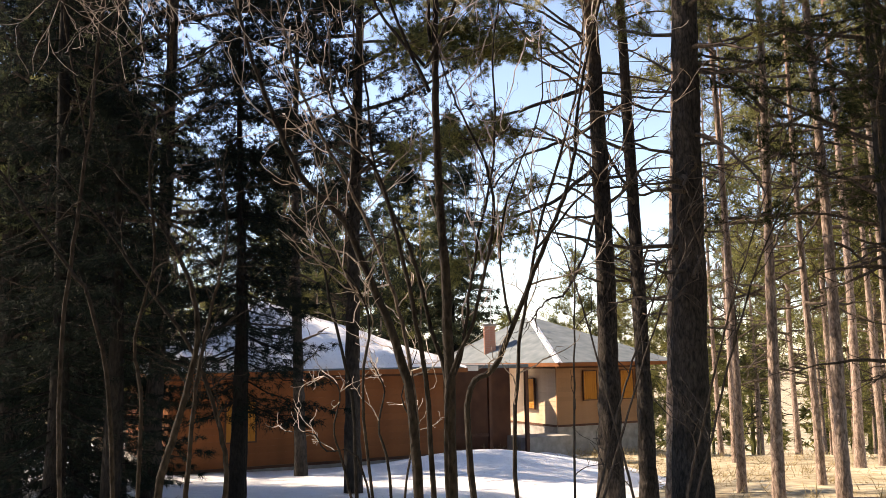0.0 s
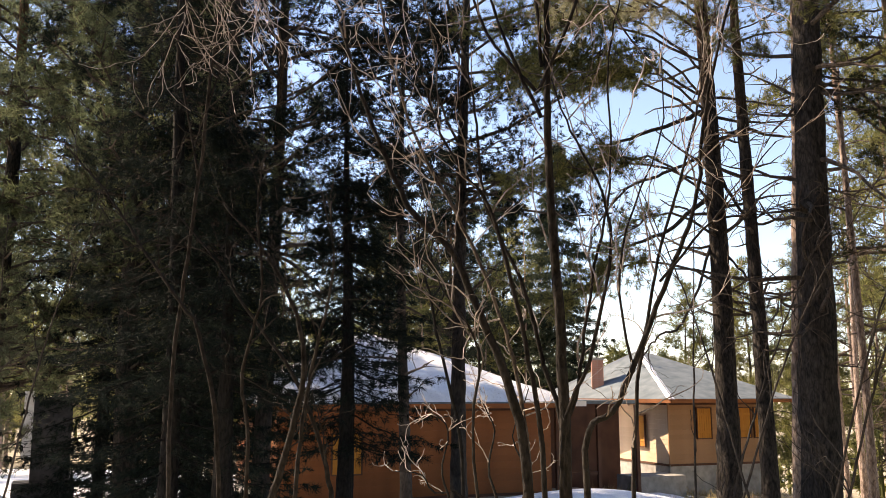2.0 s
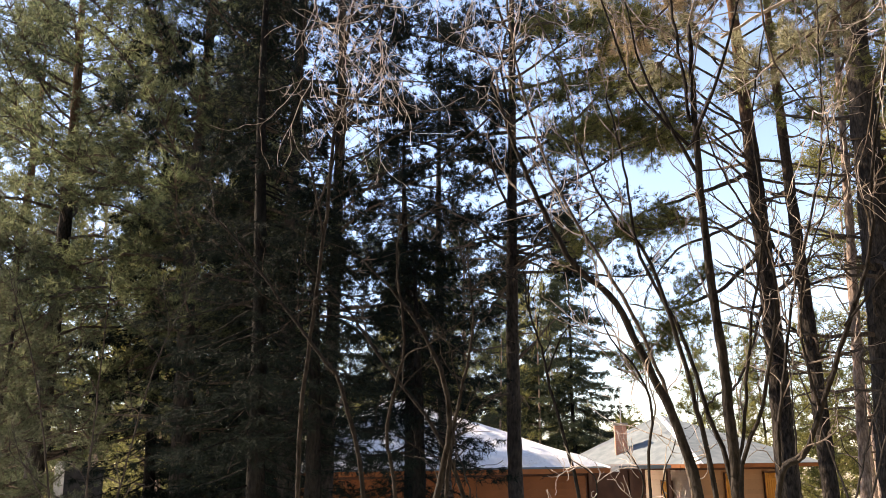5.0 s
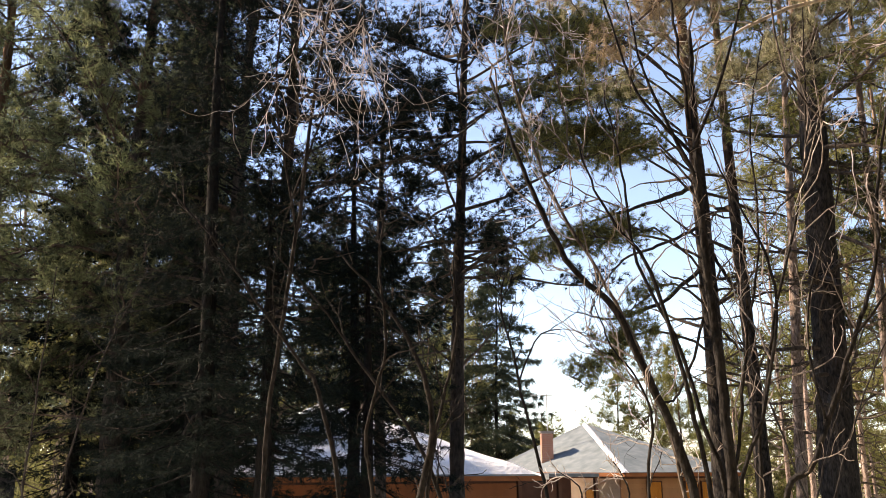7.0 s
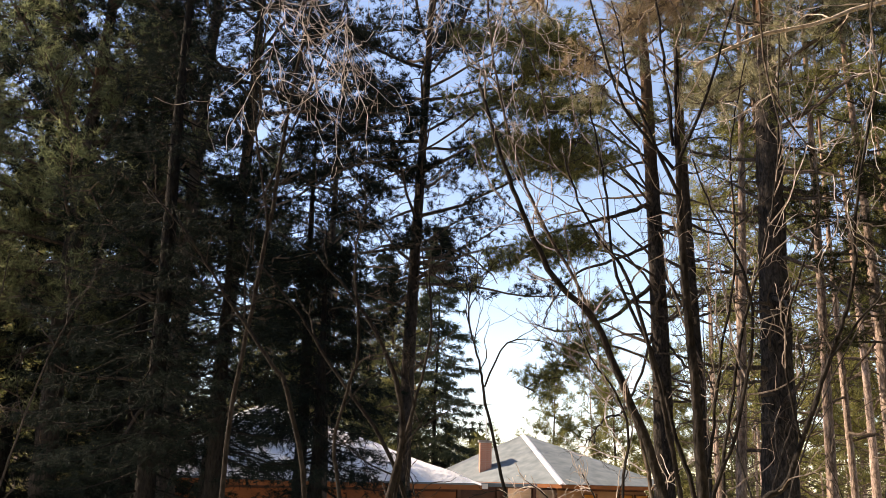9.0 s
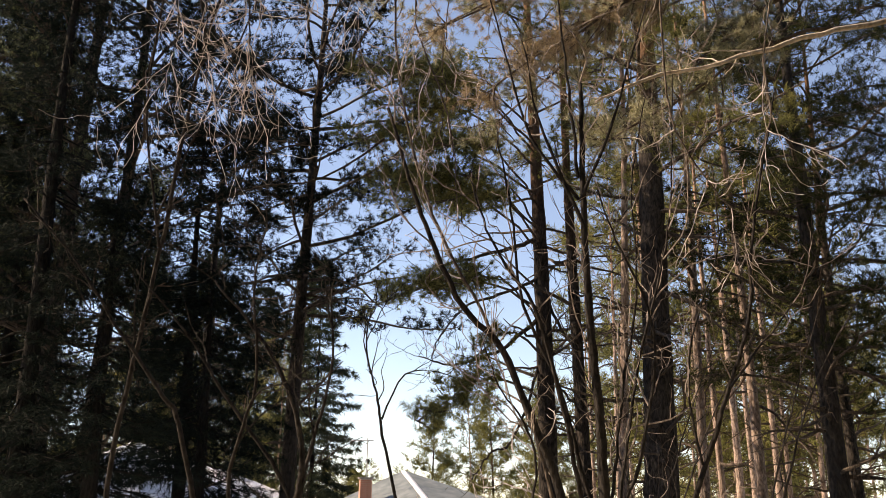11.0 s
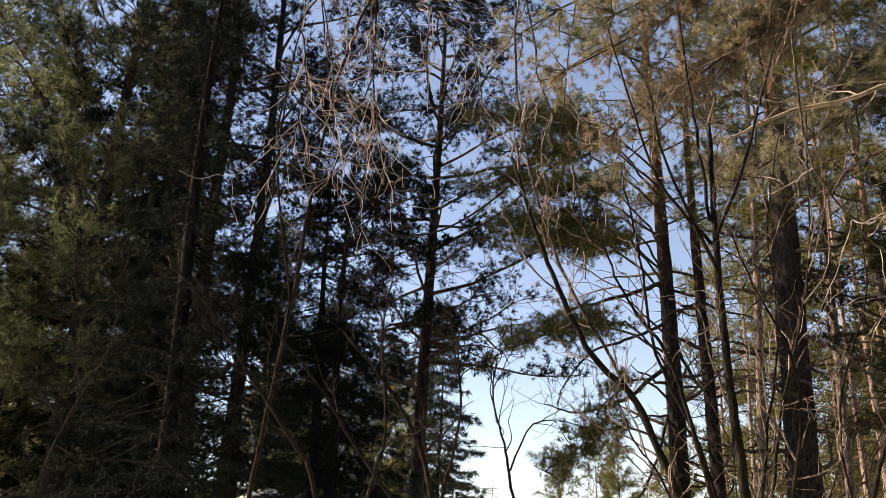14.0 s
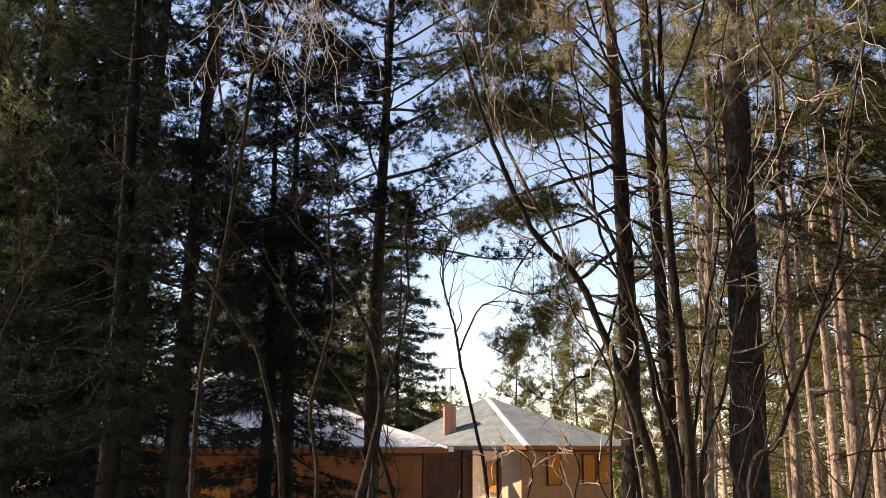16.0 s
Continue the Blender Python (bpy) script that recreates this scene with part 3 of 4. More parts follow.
part("porch_fascia", bar_mesh("porch_fascia", PALEWOOD, LC - FD * 0.1 + BD * 1.55 + UP * -0.13, FD * 1.35, BD * 0.04, UP * 0.15), house, "white painted fascia board")
door = part("door", bar_mesh("door", BOARD, pb + FD * 1.3 - BD * 0.05 + UP * -1.65, FD * 0.9, BD * 0.045, UP * 2.0), house, "reddish brown board door")
part("handle", bar_mesh("handle", METAL, pb + FD * 2.08 - BD * 0.09 + UP * -0.7, FD * 0.03, BD * 0.035, UP * 0.14), door)
for k in (0.35, 1.75, 3.1):
    part("post", bar_mesh("post", DARKWOOD, pb - BD * 4.4 + FD * k + UP * -1.7, FD * 0.11, BD * 0.11, UP * 2.9), house)
part("rail", bar_mesh("rail", DARKWOOD, pb - BD * 4.37 + FD * 0.46 + UP * -0.85, FD * 1.29, BD * 0.05, UP * 0.09), house)
sw = w0 + BD * 1.35 - FD * 0.05
shutter_window(house, Vector((sw.x, sw.y, -0.35)), -BD * -1.0, -FD, 0.6, 1.1)
part("step", bar_mesh("step", CONCRETE, EC - FD * 1.6 - BD * 0.2 + UP * -3.25, FD * 1.9, BD * 1.2, UP * 0.75), house)

# chimney of single bricks
chim = empty("chimney", pose(1.85, 35.0, 1.72), "short pink brick chimney with a flat cap", "chimney")
part("flue", bar_mesh("flue", MORTAR, (-0.2, -0.2, -0.2), (0.4, 0, 0), (0, 0.4, 0), (0, 0, 1.32)), chim)
bm_brick = bar_mesh("brick", BRICK, (-0.108, -0.012, 0.004), (0.216, 0, 0), (0, 0.03, 0), (0, 0, 0.062))
for side in range(4):
    for row in range(17):
        for col in range(2):
            b = part("brick", bm_brick, chim)
            b.matrix_local = pose(0, 0, 0, 0, 0, 90 * side) @ pose(-0.115 + 0.225 * col + (0.0 if row % 2 else 0.01), -0.212, -0.1 + row * 0.07)
part("cap", bar_mesh("cap", CONCRETE, (-0.28, -0.28, 1.12), (0.56, 0, 0), (0, 0.56, 0), (0, 0, 0.07)), chim)

# aerial
aerial = empty("aerial", pose(1.95, 35.6, 2.15), "thin metal aerial mast with a crossbar", "antenna")
t = Tris()
tube(t, [(0, 0, -0.4), (0, 0, 2.3)], (0.022, 0.018), 6)
part("mast", t.mesh("mast", METAL), aerial)
t = Tris()
tube(t, [(-0.65, 0, 2.2), (0.25, 0, 2.2)], (0.018, 0.018), 6)
part("boom", t.mesh("boom", METAL), aerial)
for k in range(6):
    t = Tris()
    tube(t, [(-0.6 + 0.15 * k, -0.25, 2.2), (-0.6 + 0.15 * k, 0.25, 2.2)], (0.008, 0.008), 5)
    part("rod", t.mesh("rod", METAL), aerial)

# ================= trees measured one by one =================
TALL = "tall pine with scaly grey bark, bare below"
pine(3.02, 16.25, TALL + ", dead side branches", h=17, r0=0.215, base=8.0, radius=2.4, seed=11, density=0.45, tuft=0.11, per=19, width=0.0044, anchors=3, loose=0.07, dead=(3.8, 8), n_dead=16, bare_bark=BARK_DARK,
     bare=[((7.8, (-0.63, -0.25, 7.54), (-1.42, -0.52, 7.20), (-2.28, -0.78, 6.86), (-2.91, -1.05, 6.23)), 0.05),
           ((6.3, (-0.80, -0.25, 5.57), (-1.47, -0.52, 5.25), (-2.01, -0.78, 5.10), (-2.58, -1.05, 5.17)), 0.045),
           ((7.0, (-0.82, -0.25, 6.60), (-1.54, -0.42, 6.30), (-2.09, -0.58, 5.69), (-2.31, -0.75, 5.19)), 0.035),
           ((5.6, (-0.64, -0.25, 3.92), (-1.15, -0.45, 3.60), (-1.54, -0.65, 3.13)), 0.03),
           ((6.7, (0.63, -0.05, 5.70), (1.33, -0.25, 5.72), (2.00, -0.45, 5.49)), 0.035),
           ((5.2, (0.69, -0.05, 4.56), (1.28, -0.25, 4.68), (1.71, -0.45, 4.91)), 0.025)],
     extra=[(9.8, (-4.0, -3.95, 9.12), 42, 0.6), (9.3, (-3.6, -3.73, 8.62), 42, 0.6), (9.6, (-3.2, -4.17, 8.93), 42, 0.6), (8.0, (-3.5, -3.95, 7.32), 42, 0.6), (8.5, (-2.9, -4.17, 7.83), 42, 0.6), (8.7, (-4.0, -3.62, 8.01), 42, 0.6), (7.7, (-2.6, -3.95, 7.02), 42, 0.6),
            (4.6, (-3.1, -4.2, 3.75), 40, 0.5), (5.4, (-2.3, -3.62, 4.61), 14, 0.5), (6.3, (-3.6, -3.95, 5.42), 44, 0.6), (6.0, (-2.6, -3.73, 5.82), 24, 0.6), (7.6, (-3.6, -4.17, 7.03), 40, 0.65), (7.9, (-2.2, -3.29, 7.70), 14, 0.8)])
pine(3.53, 15.48, "slender dark pine trunk with dead side branches", h=16, r0=0.15, base=8.5, radius=1.9, seed=12, density=0.4, dead=(3.5, 8.5), n_dead=20, lean=(0.012, 0))
pine(3.44, 12.40, "thick old pine with flaking grey bark and low hanging branches", h=18, r0=0.27, base=6.8, radius=3.1, seed=13, density=0.8, tuft=0.11, per=24, width=0.0038, anchors=3, loose=0.06, dead=(3.2, 7), n_dead=24, lean=(0.012, -0.01))
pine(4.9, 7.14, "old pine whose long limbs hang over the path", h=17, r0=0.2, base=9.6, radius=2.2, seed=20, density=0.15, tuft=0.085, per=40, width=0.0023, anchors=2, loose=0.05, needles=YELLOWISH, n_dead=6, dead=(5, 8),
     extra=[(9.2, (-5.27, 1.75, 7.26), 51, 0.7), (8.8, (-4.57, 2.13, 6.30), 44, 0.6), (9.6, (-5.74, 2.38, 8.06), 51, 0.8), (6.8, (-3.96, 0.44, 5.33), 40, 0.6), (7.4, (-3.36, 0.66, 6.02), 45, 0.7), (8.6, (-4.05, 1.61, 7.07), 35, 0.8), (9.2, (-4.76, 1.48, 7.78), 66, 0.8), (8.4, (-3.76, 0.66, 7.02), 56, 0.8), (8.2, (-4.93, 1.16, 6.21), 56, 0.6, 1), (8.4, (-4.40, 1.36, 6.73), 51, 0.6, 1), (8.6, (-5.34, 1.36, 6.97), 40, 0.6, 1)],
     bare=[((6.9, (-1.2, -0.40, 6.55), (-2.38, -0.70, 6.03), (-3.20, -0.70, 5.69), (-4.07, -0.70, 5.39), (-4.55, -0.72, 5.11)), 0.034)])
pine(3.72, 14.60, "slim sunlit pine trunk", h=15, r0=0.10, base=8.5, radius=1.4, seed=14, density=0.5, bark=BARK_SUNLIT, n_dead=14, lean=(0.02, 0))
pine(-1.65, 15.92, "slim dark pine with a sparse crown", h=15.5, r0=0.15, base=5.8, radius=3.2, seed=15, density=1.3, sub=1.3, tuft=0.12, per=15, anchors=3, width=0.0062, loose=0.07, dead=(3.5, 7), n_dead=18, bark=BARK_DARK, needles=SHADED_NEEDLES)
pine(-5.15, 13.83, "dark pine with a thin ragged crown", h=15, r0=0.16, base=4.6, radius=3.0, seed=16, density=0.95, sub=1.2, tuft=0.12, per=15, anchors=3, width=0.0062, loose=0.07, bark=BARK_DARK, needles=SHADED_NEEDLES)
pine(-4.72, 14.16, "dark pine standing close beside another", h=14.5, r0=0.15, base=4.8, radius=2.8, seed=17, density=0.95, sub=1.2, tuft=0.12, per=15, anchors=3, width=0.0062, loose=0.07, bark=BARK_DARK, needles=SHADED_NEEDLES)
pine(-3.3, 20.31, "dark pine with a thin ragged crown", h=14, r0=0.14, base=5.5, radius=2.8, seed=18, density=0.6, sub=1.4, tuft=0.18, width=0.007, bark=BARK_DARK, needles=SHADED_NEEDLES)
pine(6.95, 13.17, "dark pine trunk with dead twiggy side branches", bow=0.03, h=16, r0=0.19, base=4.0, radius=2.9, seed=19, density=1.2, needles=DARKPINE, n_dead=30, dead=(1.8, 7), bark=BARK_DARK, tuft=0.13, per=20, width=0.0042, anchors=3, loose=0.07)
pine(8.6, 12.29, "slender pine with dead twiggy side branches", h=15, r0=0.13, base=3.8, radius=2.5, seed=21, density=1.1, needles=DARKPINE, n_dead=26, dead=(1.8, 6), tuft=0.15, per=18, width=0.005)
pine(9.4, 16.03, "slender pine with dead twiggy side branches", h=15, r0=0.13, base=4.2, radius=2.4, seed=22, density=1.1, needles=DARKPINE, n_dead=24, dead=(1.8, 6), tuft=0.16, per=16, width=0.006)
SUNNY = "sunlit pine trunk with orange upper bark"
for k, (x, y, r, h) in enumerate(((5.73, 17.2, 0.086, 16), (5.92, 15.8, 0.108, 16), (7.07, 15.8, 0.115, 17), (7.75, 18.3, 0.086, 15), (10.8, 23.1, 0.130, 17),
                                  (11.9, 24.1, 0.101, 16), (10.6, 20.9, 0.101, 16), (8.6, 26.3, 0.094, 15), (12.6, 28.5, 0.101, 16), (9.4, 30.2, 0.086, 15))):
    pine(x, y, SUNNY, h=h, r0=r, base=8.0 + 0.4 * (k % 4), radius=2.0, seed=30 + k, density=0.4, n_dead=16, dead=(3.5, 9), tuft=0.2, per=10, width=0.010, bark=BARK_SUNLIT)

# dark spruces before the house
DENSE = "dense dark spruce with drooping branches down to the ground"
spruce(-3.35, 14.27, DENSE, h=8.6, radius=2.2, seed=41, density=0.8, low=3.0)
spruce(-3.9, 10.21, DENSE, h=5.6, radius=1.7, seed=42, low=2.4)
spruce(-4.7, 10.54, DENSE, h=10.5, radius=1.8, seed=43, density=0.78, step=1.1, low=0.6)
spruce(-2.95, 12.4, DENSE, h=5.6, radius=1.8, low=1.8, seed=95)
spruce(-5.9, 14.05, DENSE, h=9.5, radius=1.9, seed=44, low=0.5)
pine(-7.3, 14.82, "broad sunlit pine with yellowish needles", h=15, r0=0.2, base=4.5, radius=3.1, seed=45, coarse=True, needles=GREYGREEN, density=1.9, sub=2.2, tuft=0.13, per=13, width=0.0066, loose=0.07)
pine(-9.5, 11.64, "young sunlit pine with pale green needles", h=5.2, r0=0.08, base=0.5, radius=1.4, seed=49, coarse=True, density=1.4, sub=1.3, tuft=0.11, per=20, width=0.0045, loose=0.06, needles=SILVER, n_dead=4, dead=(0.4, 1))
pine(-10.2, 13.39, "young sunlit pine with pale green needles", h=6, r0=0.08, base=0.5, radius=1.6, seed=50, coarse=True, density=1.4, sub=1.3, tuft=0.11, per=20, width=0.0045, loose=0.06, needles=SILVER, n_dead=4, dead=(0.4, 1))
for x, y, h, sd in ((-14.0, 18.1, 5.2, 58), (-15.6, 21.3, 5.8, 59)):
    pine(x, y, "young sunlit pine with pale green needles", h=h, r0=0.08, base=0.4, radius=1.4, seed=sd, coarse=True, density=1.3, sub=1.2, tuft=0.16, per=12, width=0.008, needles=SILVER, n_dead=3, dead=(0.3, 1))
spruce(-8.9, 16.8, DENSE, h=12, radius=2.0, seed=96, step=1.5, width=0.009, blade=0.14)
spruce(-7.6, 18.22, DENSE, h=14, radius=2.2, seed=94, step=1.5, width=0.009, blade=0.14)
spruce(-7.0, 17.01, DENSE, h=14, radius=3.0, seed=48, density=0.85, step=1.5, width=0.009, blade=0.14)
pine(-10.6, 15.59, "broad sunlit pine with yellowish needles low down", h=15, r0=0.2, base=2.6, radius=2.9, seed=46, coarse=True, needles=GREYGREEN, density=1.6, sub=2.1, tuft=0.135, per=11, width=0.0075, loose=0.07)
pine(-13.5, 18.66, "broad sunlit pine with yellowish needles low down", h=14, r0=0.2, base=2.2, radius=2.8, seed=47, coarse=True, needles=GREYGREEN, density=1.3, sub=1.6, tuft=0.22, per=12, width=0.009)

# far trees behind the house
spruce(0.6, 49.40, "tall grey-green spruce behind the house", h=19, radius=4.4, seed=51, blade=0.36, width=0.02, step=2.2, needles=FARGREEN)
spruce(-2.6, 51.59, "tall grey-green spruce behind the house", h=18, radius=4.0, seed=55, blade=0.36, width=0.02, step=2.2, needles=FARGREEN)
pine(-5.2, 45.01, "grey-green pine behind the house", h=17, r0=0.16, base=3.5, radius=2.8, seed=56, needles=FARGREEN, tuft=0.32, width=0.016, per=8)
pine(-8.2, 43.91, "grey-green pine behind the house", h=17, r0=0.16, base=3.5, radius=2.8, seed=57, needles=FARGREEN, tuft=0.32, width=0.016, per=8)
pine(8.2, 54.88, "young yellow-green pine behind the house", h=11.3, r0=0.12, base=1.5, radius=2.0, seed=52, tuft=0.34, width=0.016, per=8)
pine(11.5, 52.69, "young yellow-green pine behind the house", h=13.5, r0=0.12, base=1.5, radius=2.2, seed=53, tuft=0.34, width=0.016, per=8)
pine(14.2, 50.49, "young yellow-green pine behind the house", h=14.5, r0=0.14, base=2.5, radius=2.4, seed=54, tuft=0.34, width=0.016, per=8)


# ================= the wood around =================
def shared_pine(seed, **kw):
    a, b, c, d, _e = pine_meshes(seed=seed, **kw)
    for o in d:
        b.add(np.concatenate(o.v), np.concatenate(o.f))
    return a.mesh("trunk", BARK_SUNLIT, True), b.mesh("limbwork", DEADWOOD), c.mesh("crown", PINE), ()


KINDS = [shared_pine(60, h=16, r0=0.10, base=8.0, radius=2.2, n_dead=16, dead=(3, 8), tuft=0.36, per=7, width=0.019, anchors=1, coarse=True, density=0.55),
         shared_pine(61, h=17, r0=0.105, base=9.0, radius=2.1, n_dead=16, dead=(3, 9), tuft=0.36, per=7, width=0.019, anchors=1, coarse=True, density=0.55),
         shared_pine(62, h=14, r0=0.10, base=4.5, radius=2.3, n_dead=20, dead=(2, 6), tuft=0.36, per=7, width=0.019, anchors=1, coarse=True, density=0.8),
         shared_pine(63, h=13, r0=0.15, base=2.0, radius=2.6, n_dead=10, dead=(1, 3), tuft=0.36, per=7, width=0.019, anchors=1, coarse=True, density=0.9)]
rng = np.random.default_rng(5)


def scatter(n, xr, yr, kinds, label, keep, gap=1.5):
    done = []
    for _ in range(n * 12):
        if len(done) >= n:
            break
        x, y = rng.uniform(*xr), rng.uniform(*yr)
        if not keep(x, y) or any((x - a) ** 2 + (y - b) ** 2 < gap ** 2 for a, b in done):
            continue
        done.append((x, y))
        t = plant_pine(x, y, label, KINDS[kinds[rng.integers(len(kinds))]], turn=rng.uniform(0, 360), group="pines of the wood")
        s = rng.uniform(0.85, 1.12)
        t.scale = (s, s, s)


scatter(40, (9, 40), (26.3, 65.9), (0, 1, 0, 1, 2), "unseen pine added to block skylight with a bare lower trunk", lambda x, y: x > 0.273 * y + 2.0)
scatter(34, (-40, -8), (26.3, 63.7), (1, 2, 3), "unseen pine added to block skylight in half shade", lambda x, y: not (x > -26 and 27 < y < 42), 2.2)
scatter(16, (-9, 0), (43.9, 68.1), (1, 2, 2), "unseen pine added to block skylight behind the house", lambda x, y: x < 0.018 * y - 0.5, 2.0)
scatter(12, (-38, -21), (2.2, 26.3), (0, 1, 2), "unseen pine added to block skylight beside the clearing", lambda x, y: y < 9, 3.0)
scatter(10, (12, 30), (2.2, 22.0), (0, 1), "unseen pine added to block skylight with a bare lower trunk", lambda x, y: x > 0.68 * y, 3.0)
# Coarse pines added out of view, behind and beside the camera, to cut skylight.
KINDS.append(shared_pine(64, h=15, r0=0.2, base=2.5, radius=3.0, n_dead=4, dead=(1, 2.5), tuft=0.9, per=5, width=0.09, anchors=1, coarse=True, density=0.8))
scatter(46, (-20, 20), (-26.3, -2.7), (4, 4, 1), "unseen pine added to block skylight", lambda x, y: x * x + y * y > 12 and not (x < -8 and y > -5), 2.3)
scatter(7, (5.5, 15), (-2.7, 4.9), (4, 1), "unseen pine added to block skylight", lambda x, y: x > 1.0 * y + 3.5, 2.3)
scatter(5, (-13, -6), (-2.7, 1.6), (4, 4), "unseen pine added to block skylight", lambda x, y: True, 2.3)
scatter(6, (-15, -9.3), (24.0, 27.5), (2, 3), "unseen pine added to block skylight shading the roof", lambda x, y: True, 1.6)

scatter(9, (10, 26), (24, 38), (2,), "unseen pine added to block skylight with a low dark crown", lambda x, y: x > 0.36 * y + 1.0, 1.8)
scatter(13, (10, 34), (46.1, 65.9), (3, 2), "bushy yellow-green pine behind the house", lambda x, y: x > 0.18 * y + 1.0, 1.8)
KINDS.append(shared_pine(65, h=7.5, r0=0.09, base=0.8, radius=1.7, n_dead=2, dead=(0.5, 1), tuft=0.34, per=9, width=0.014, anchors=1, coarse=True))
scatter(13, (1.5, 10.5), (50.5, 65.9), (5,), "low young pine behind the house", lambda x, y: True, 1.2)
far = Tris()
for k in range(150):
    a = rng.uniform(-1.15, 1.15)
    d = rng.uniform(75, 130)
    x, y = d * math.sin(a), d * math.cos(a)
    h = rng.uniform(10, 15) * (0.62 if -0.02 < a < 0.22 else 1)
    z = gz(x, y)
    tube(far, [(x, y, z - 0.5), (x, y, z + h)], (0.2, 0.03), 5)
    n = 60
    s = rng.uniform(0.15, 1, n)
    r = (1 - s) * 3 + 0.4
    aa = rng.uniform(0, 6.3, n)
    at = np.stack([x + r * np.cos(aa) * 0.8, y + r * np.sin(aa) * 0.8, z + s * h], 1)
    blades(far, at, np.stack([np.cos(aa), np.sin(aa), 0 * aa - 0.2], 1), np.full(n, 1.0), 12, 0.12, rng, 0.8)
tagged(new("far_woods", far.mesh("far_woods", PINE)), "distant pine wood closing the view", "woods", kind="stuff")

# ================= leafless young trees near the path =================
def foot(pts, x, y):
    return [(px - x, py - y, max(pz, gz(px, py) - 0.3) - gz(x, y)) for px, py, pz in pts]


BARE = "leafless grey-brown sapling with many fine twigs"
sapling(0.05, 5.8, BARE, [
    (foot([(0.05, 5.80, -0.70), (0.04, 5.80, 1.15), (0.02, 5.80, 2.05), (-0.01, 5.80, 2.67), (-0.03, 5.80, 3.40), (-0.02, 5.80, 3.97), (-0.01, 5.80, 4.48)], 0.05, 5.8), 0.050, 0.019),
    (foot([(-0.07, 5.70, 3.35), (-0.26, 5.70, 3.79), (-0.38, 5.70, 4.15), (-0.49, 5.70, 4.77)], 0.05, 5.8), 0.018, 0.006),
    (foot([(-0.08, 5.70, 3.54), (0.15, 5.70, 4.06), (0.33, 5.70, 4.62), (0.59, 5.70, 5.41)], 0.05, 5.8), 0.016, 0.006),
    (foot([(-0.09, 5.70, 3.52), (-0.39, 5.70, 3.89), (-0.57, 5.70, 4.43), (-0.75, 5.70, 5.20)], 0.05, 5.8), 0.016, 0.006),
    (foot([(-0.06, 5.80, 3.74), (-0.12, 5.80, 4.62), (-0.19, 5.80, 5.54)], 0.05, 5.8), 0.016, 0.007)], 71, 6, 0.9, lo=0.4, twig=LITTWIG)
sapling(-0.1, 5.7, "leafless sapling cluster with a bowed main stem", [
    (foot([(-0.10, 5.70, -0.70), (-0.21, 5.70, 1.15), (-0.31, 5.70, 1.62), (-0.44, 5.70, 1.96), (-0.54, 5.70, 2.20), (-0.67, 5.70, 2.49), (-0.89, 5.70, 2.70), (-1.03, 5.70, 2.95), (-1.17, 5.70, 3.28), (-1.28, 5.70, 3.58), (-1.43, 5.70, 4.09)], -0.1, 5.7), 0.040, 0.014),
    (foot([(-0.05, 5.75, -0.70), (-0.10, 5.75, 1.15), (-0.21, 5.75, 1.94), (-0.40, 5.75, 2.72), (-0.57, 5.75, 2.98), (-0.72, 5.75, 3.24), (-0.86, 5.75, 3.66)], -0.1, 5.7), 0.024, 0.007),
    (foot([(0.00, 5.90, -0.70), (0.04, 5.90, 1.14), (-0.09, 5.90, 1.77), (-0.22, 5.90, 2.28), (-0.46, 5.90, 2.87), (-0.52, 5.90, 3.46), (-0.62, 5.90, 4.07)], -0.1, 5.7), 0.024, 0.007),
    (foot([(-0.30, 5.60, -0.70), (-0.52, 5.60, 1.16), (-0.48, 5.60, 1.75), (-0.57, 5.60, 2.02), (-0.71, 5.60, 2.22), (-0.82, 5.60, 2.53)], -0.1, 5.7), 0.014, 0.004),
    (foot([(0.10, 5.60, -0.70), (0.01, 5.60, 1.16), (0.19, 5.60, 1.76), (0.34, 5.60, 2.39), (0.30, 5.60, 2.82), (0.13, 5.60, 3.19), (0.00, 5.60, 3.57)], -0.1, 5.7), 0.019, 0.006),
    (foot([(0.10, 5.90, -0.70), (0.03, 5.90, 1.14), (0.12, 5.90, 1.56), (0.24, 5.90, 2.29), (0.38, 5.90, 2.98), (0.39, 5.90, 3.79), (0.54, 5.90, 4.48)], -0.1, 5.7), 0.018, 0.005)], 72, 4, 0.8, lo=0.35, twig=LITTWIG)
sapling(0.35, 5.2, "thin leafless sapling leaning over the path", [
    (foot([(0.30, 5.20, -0.70), (0.14, 5.20, 1.18), (0.33, 5.20, 1.52), (0.62, 5.20, 2.20), (0.80, 5.20, 2.64), (0.90, 5.20, 3.27), (1.15, 5.20, 4.23)], 0.35, 5.2), 0.026, 0.008),
    (foot([(0.57, 5.10, 2.18), (0.80, 5.10, 2.45), (0.99, 5.10, 2.65), (1.24, 5.10, 2.97)], 0.35, 5.2), 0.010, 0.004),
    (foot([(0.41, 5.20, 1.74), (0.35, 5.20, 2.19), (0.45, 5.20, 2.63), (0.63, 5.20, 3.08), (0.64, 5.20, 3.63)], 0.35, 5.2), 0.010, 0.004)], 73, 4, 0.7, twig=LITTWIG)
sapling(0.62, 6.9, "thin leafless sapling with dark bark", [
    (foot([(0.62, 6.90, -0.90), (0.55, 6.90, 1.00), (0.75, 6.90, 2.40), (1.15, 6.90, 3.80), (1.25, 6.80, 5.30)], 0.62, 6.9), 0.024, 0.006)], 74, 11, 1.0, twig=LITTWIG)
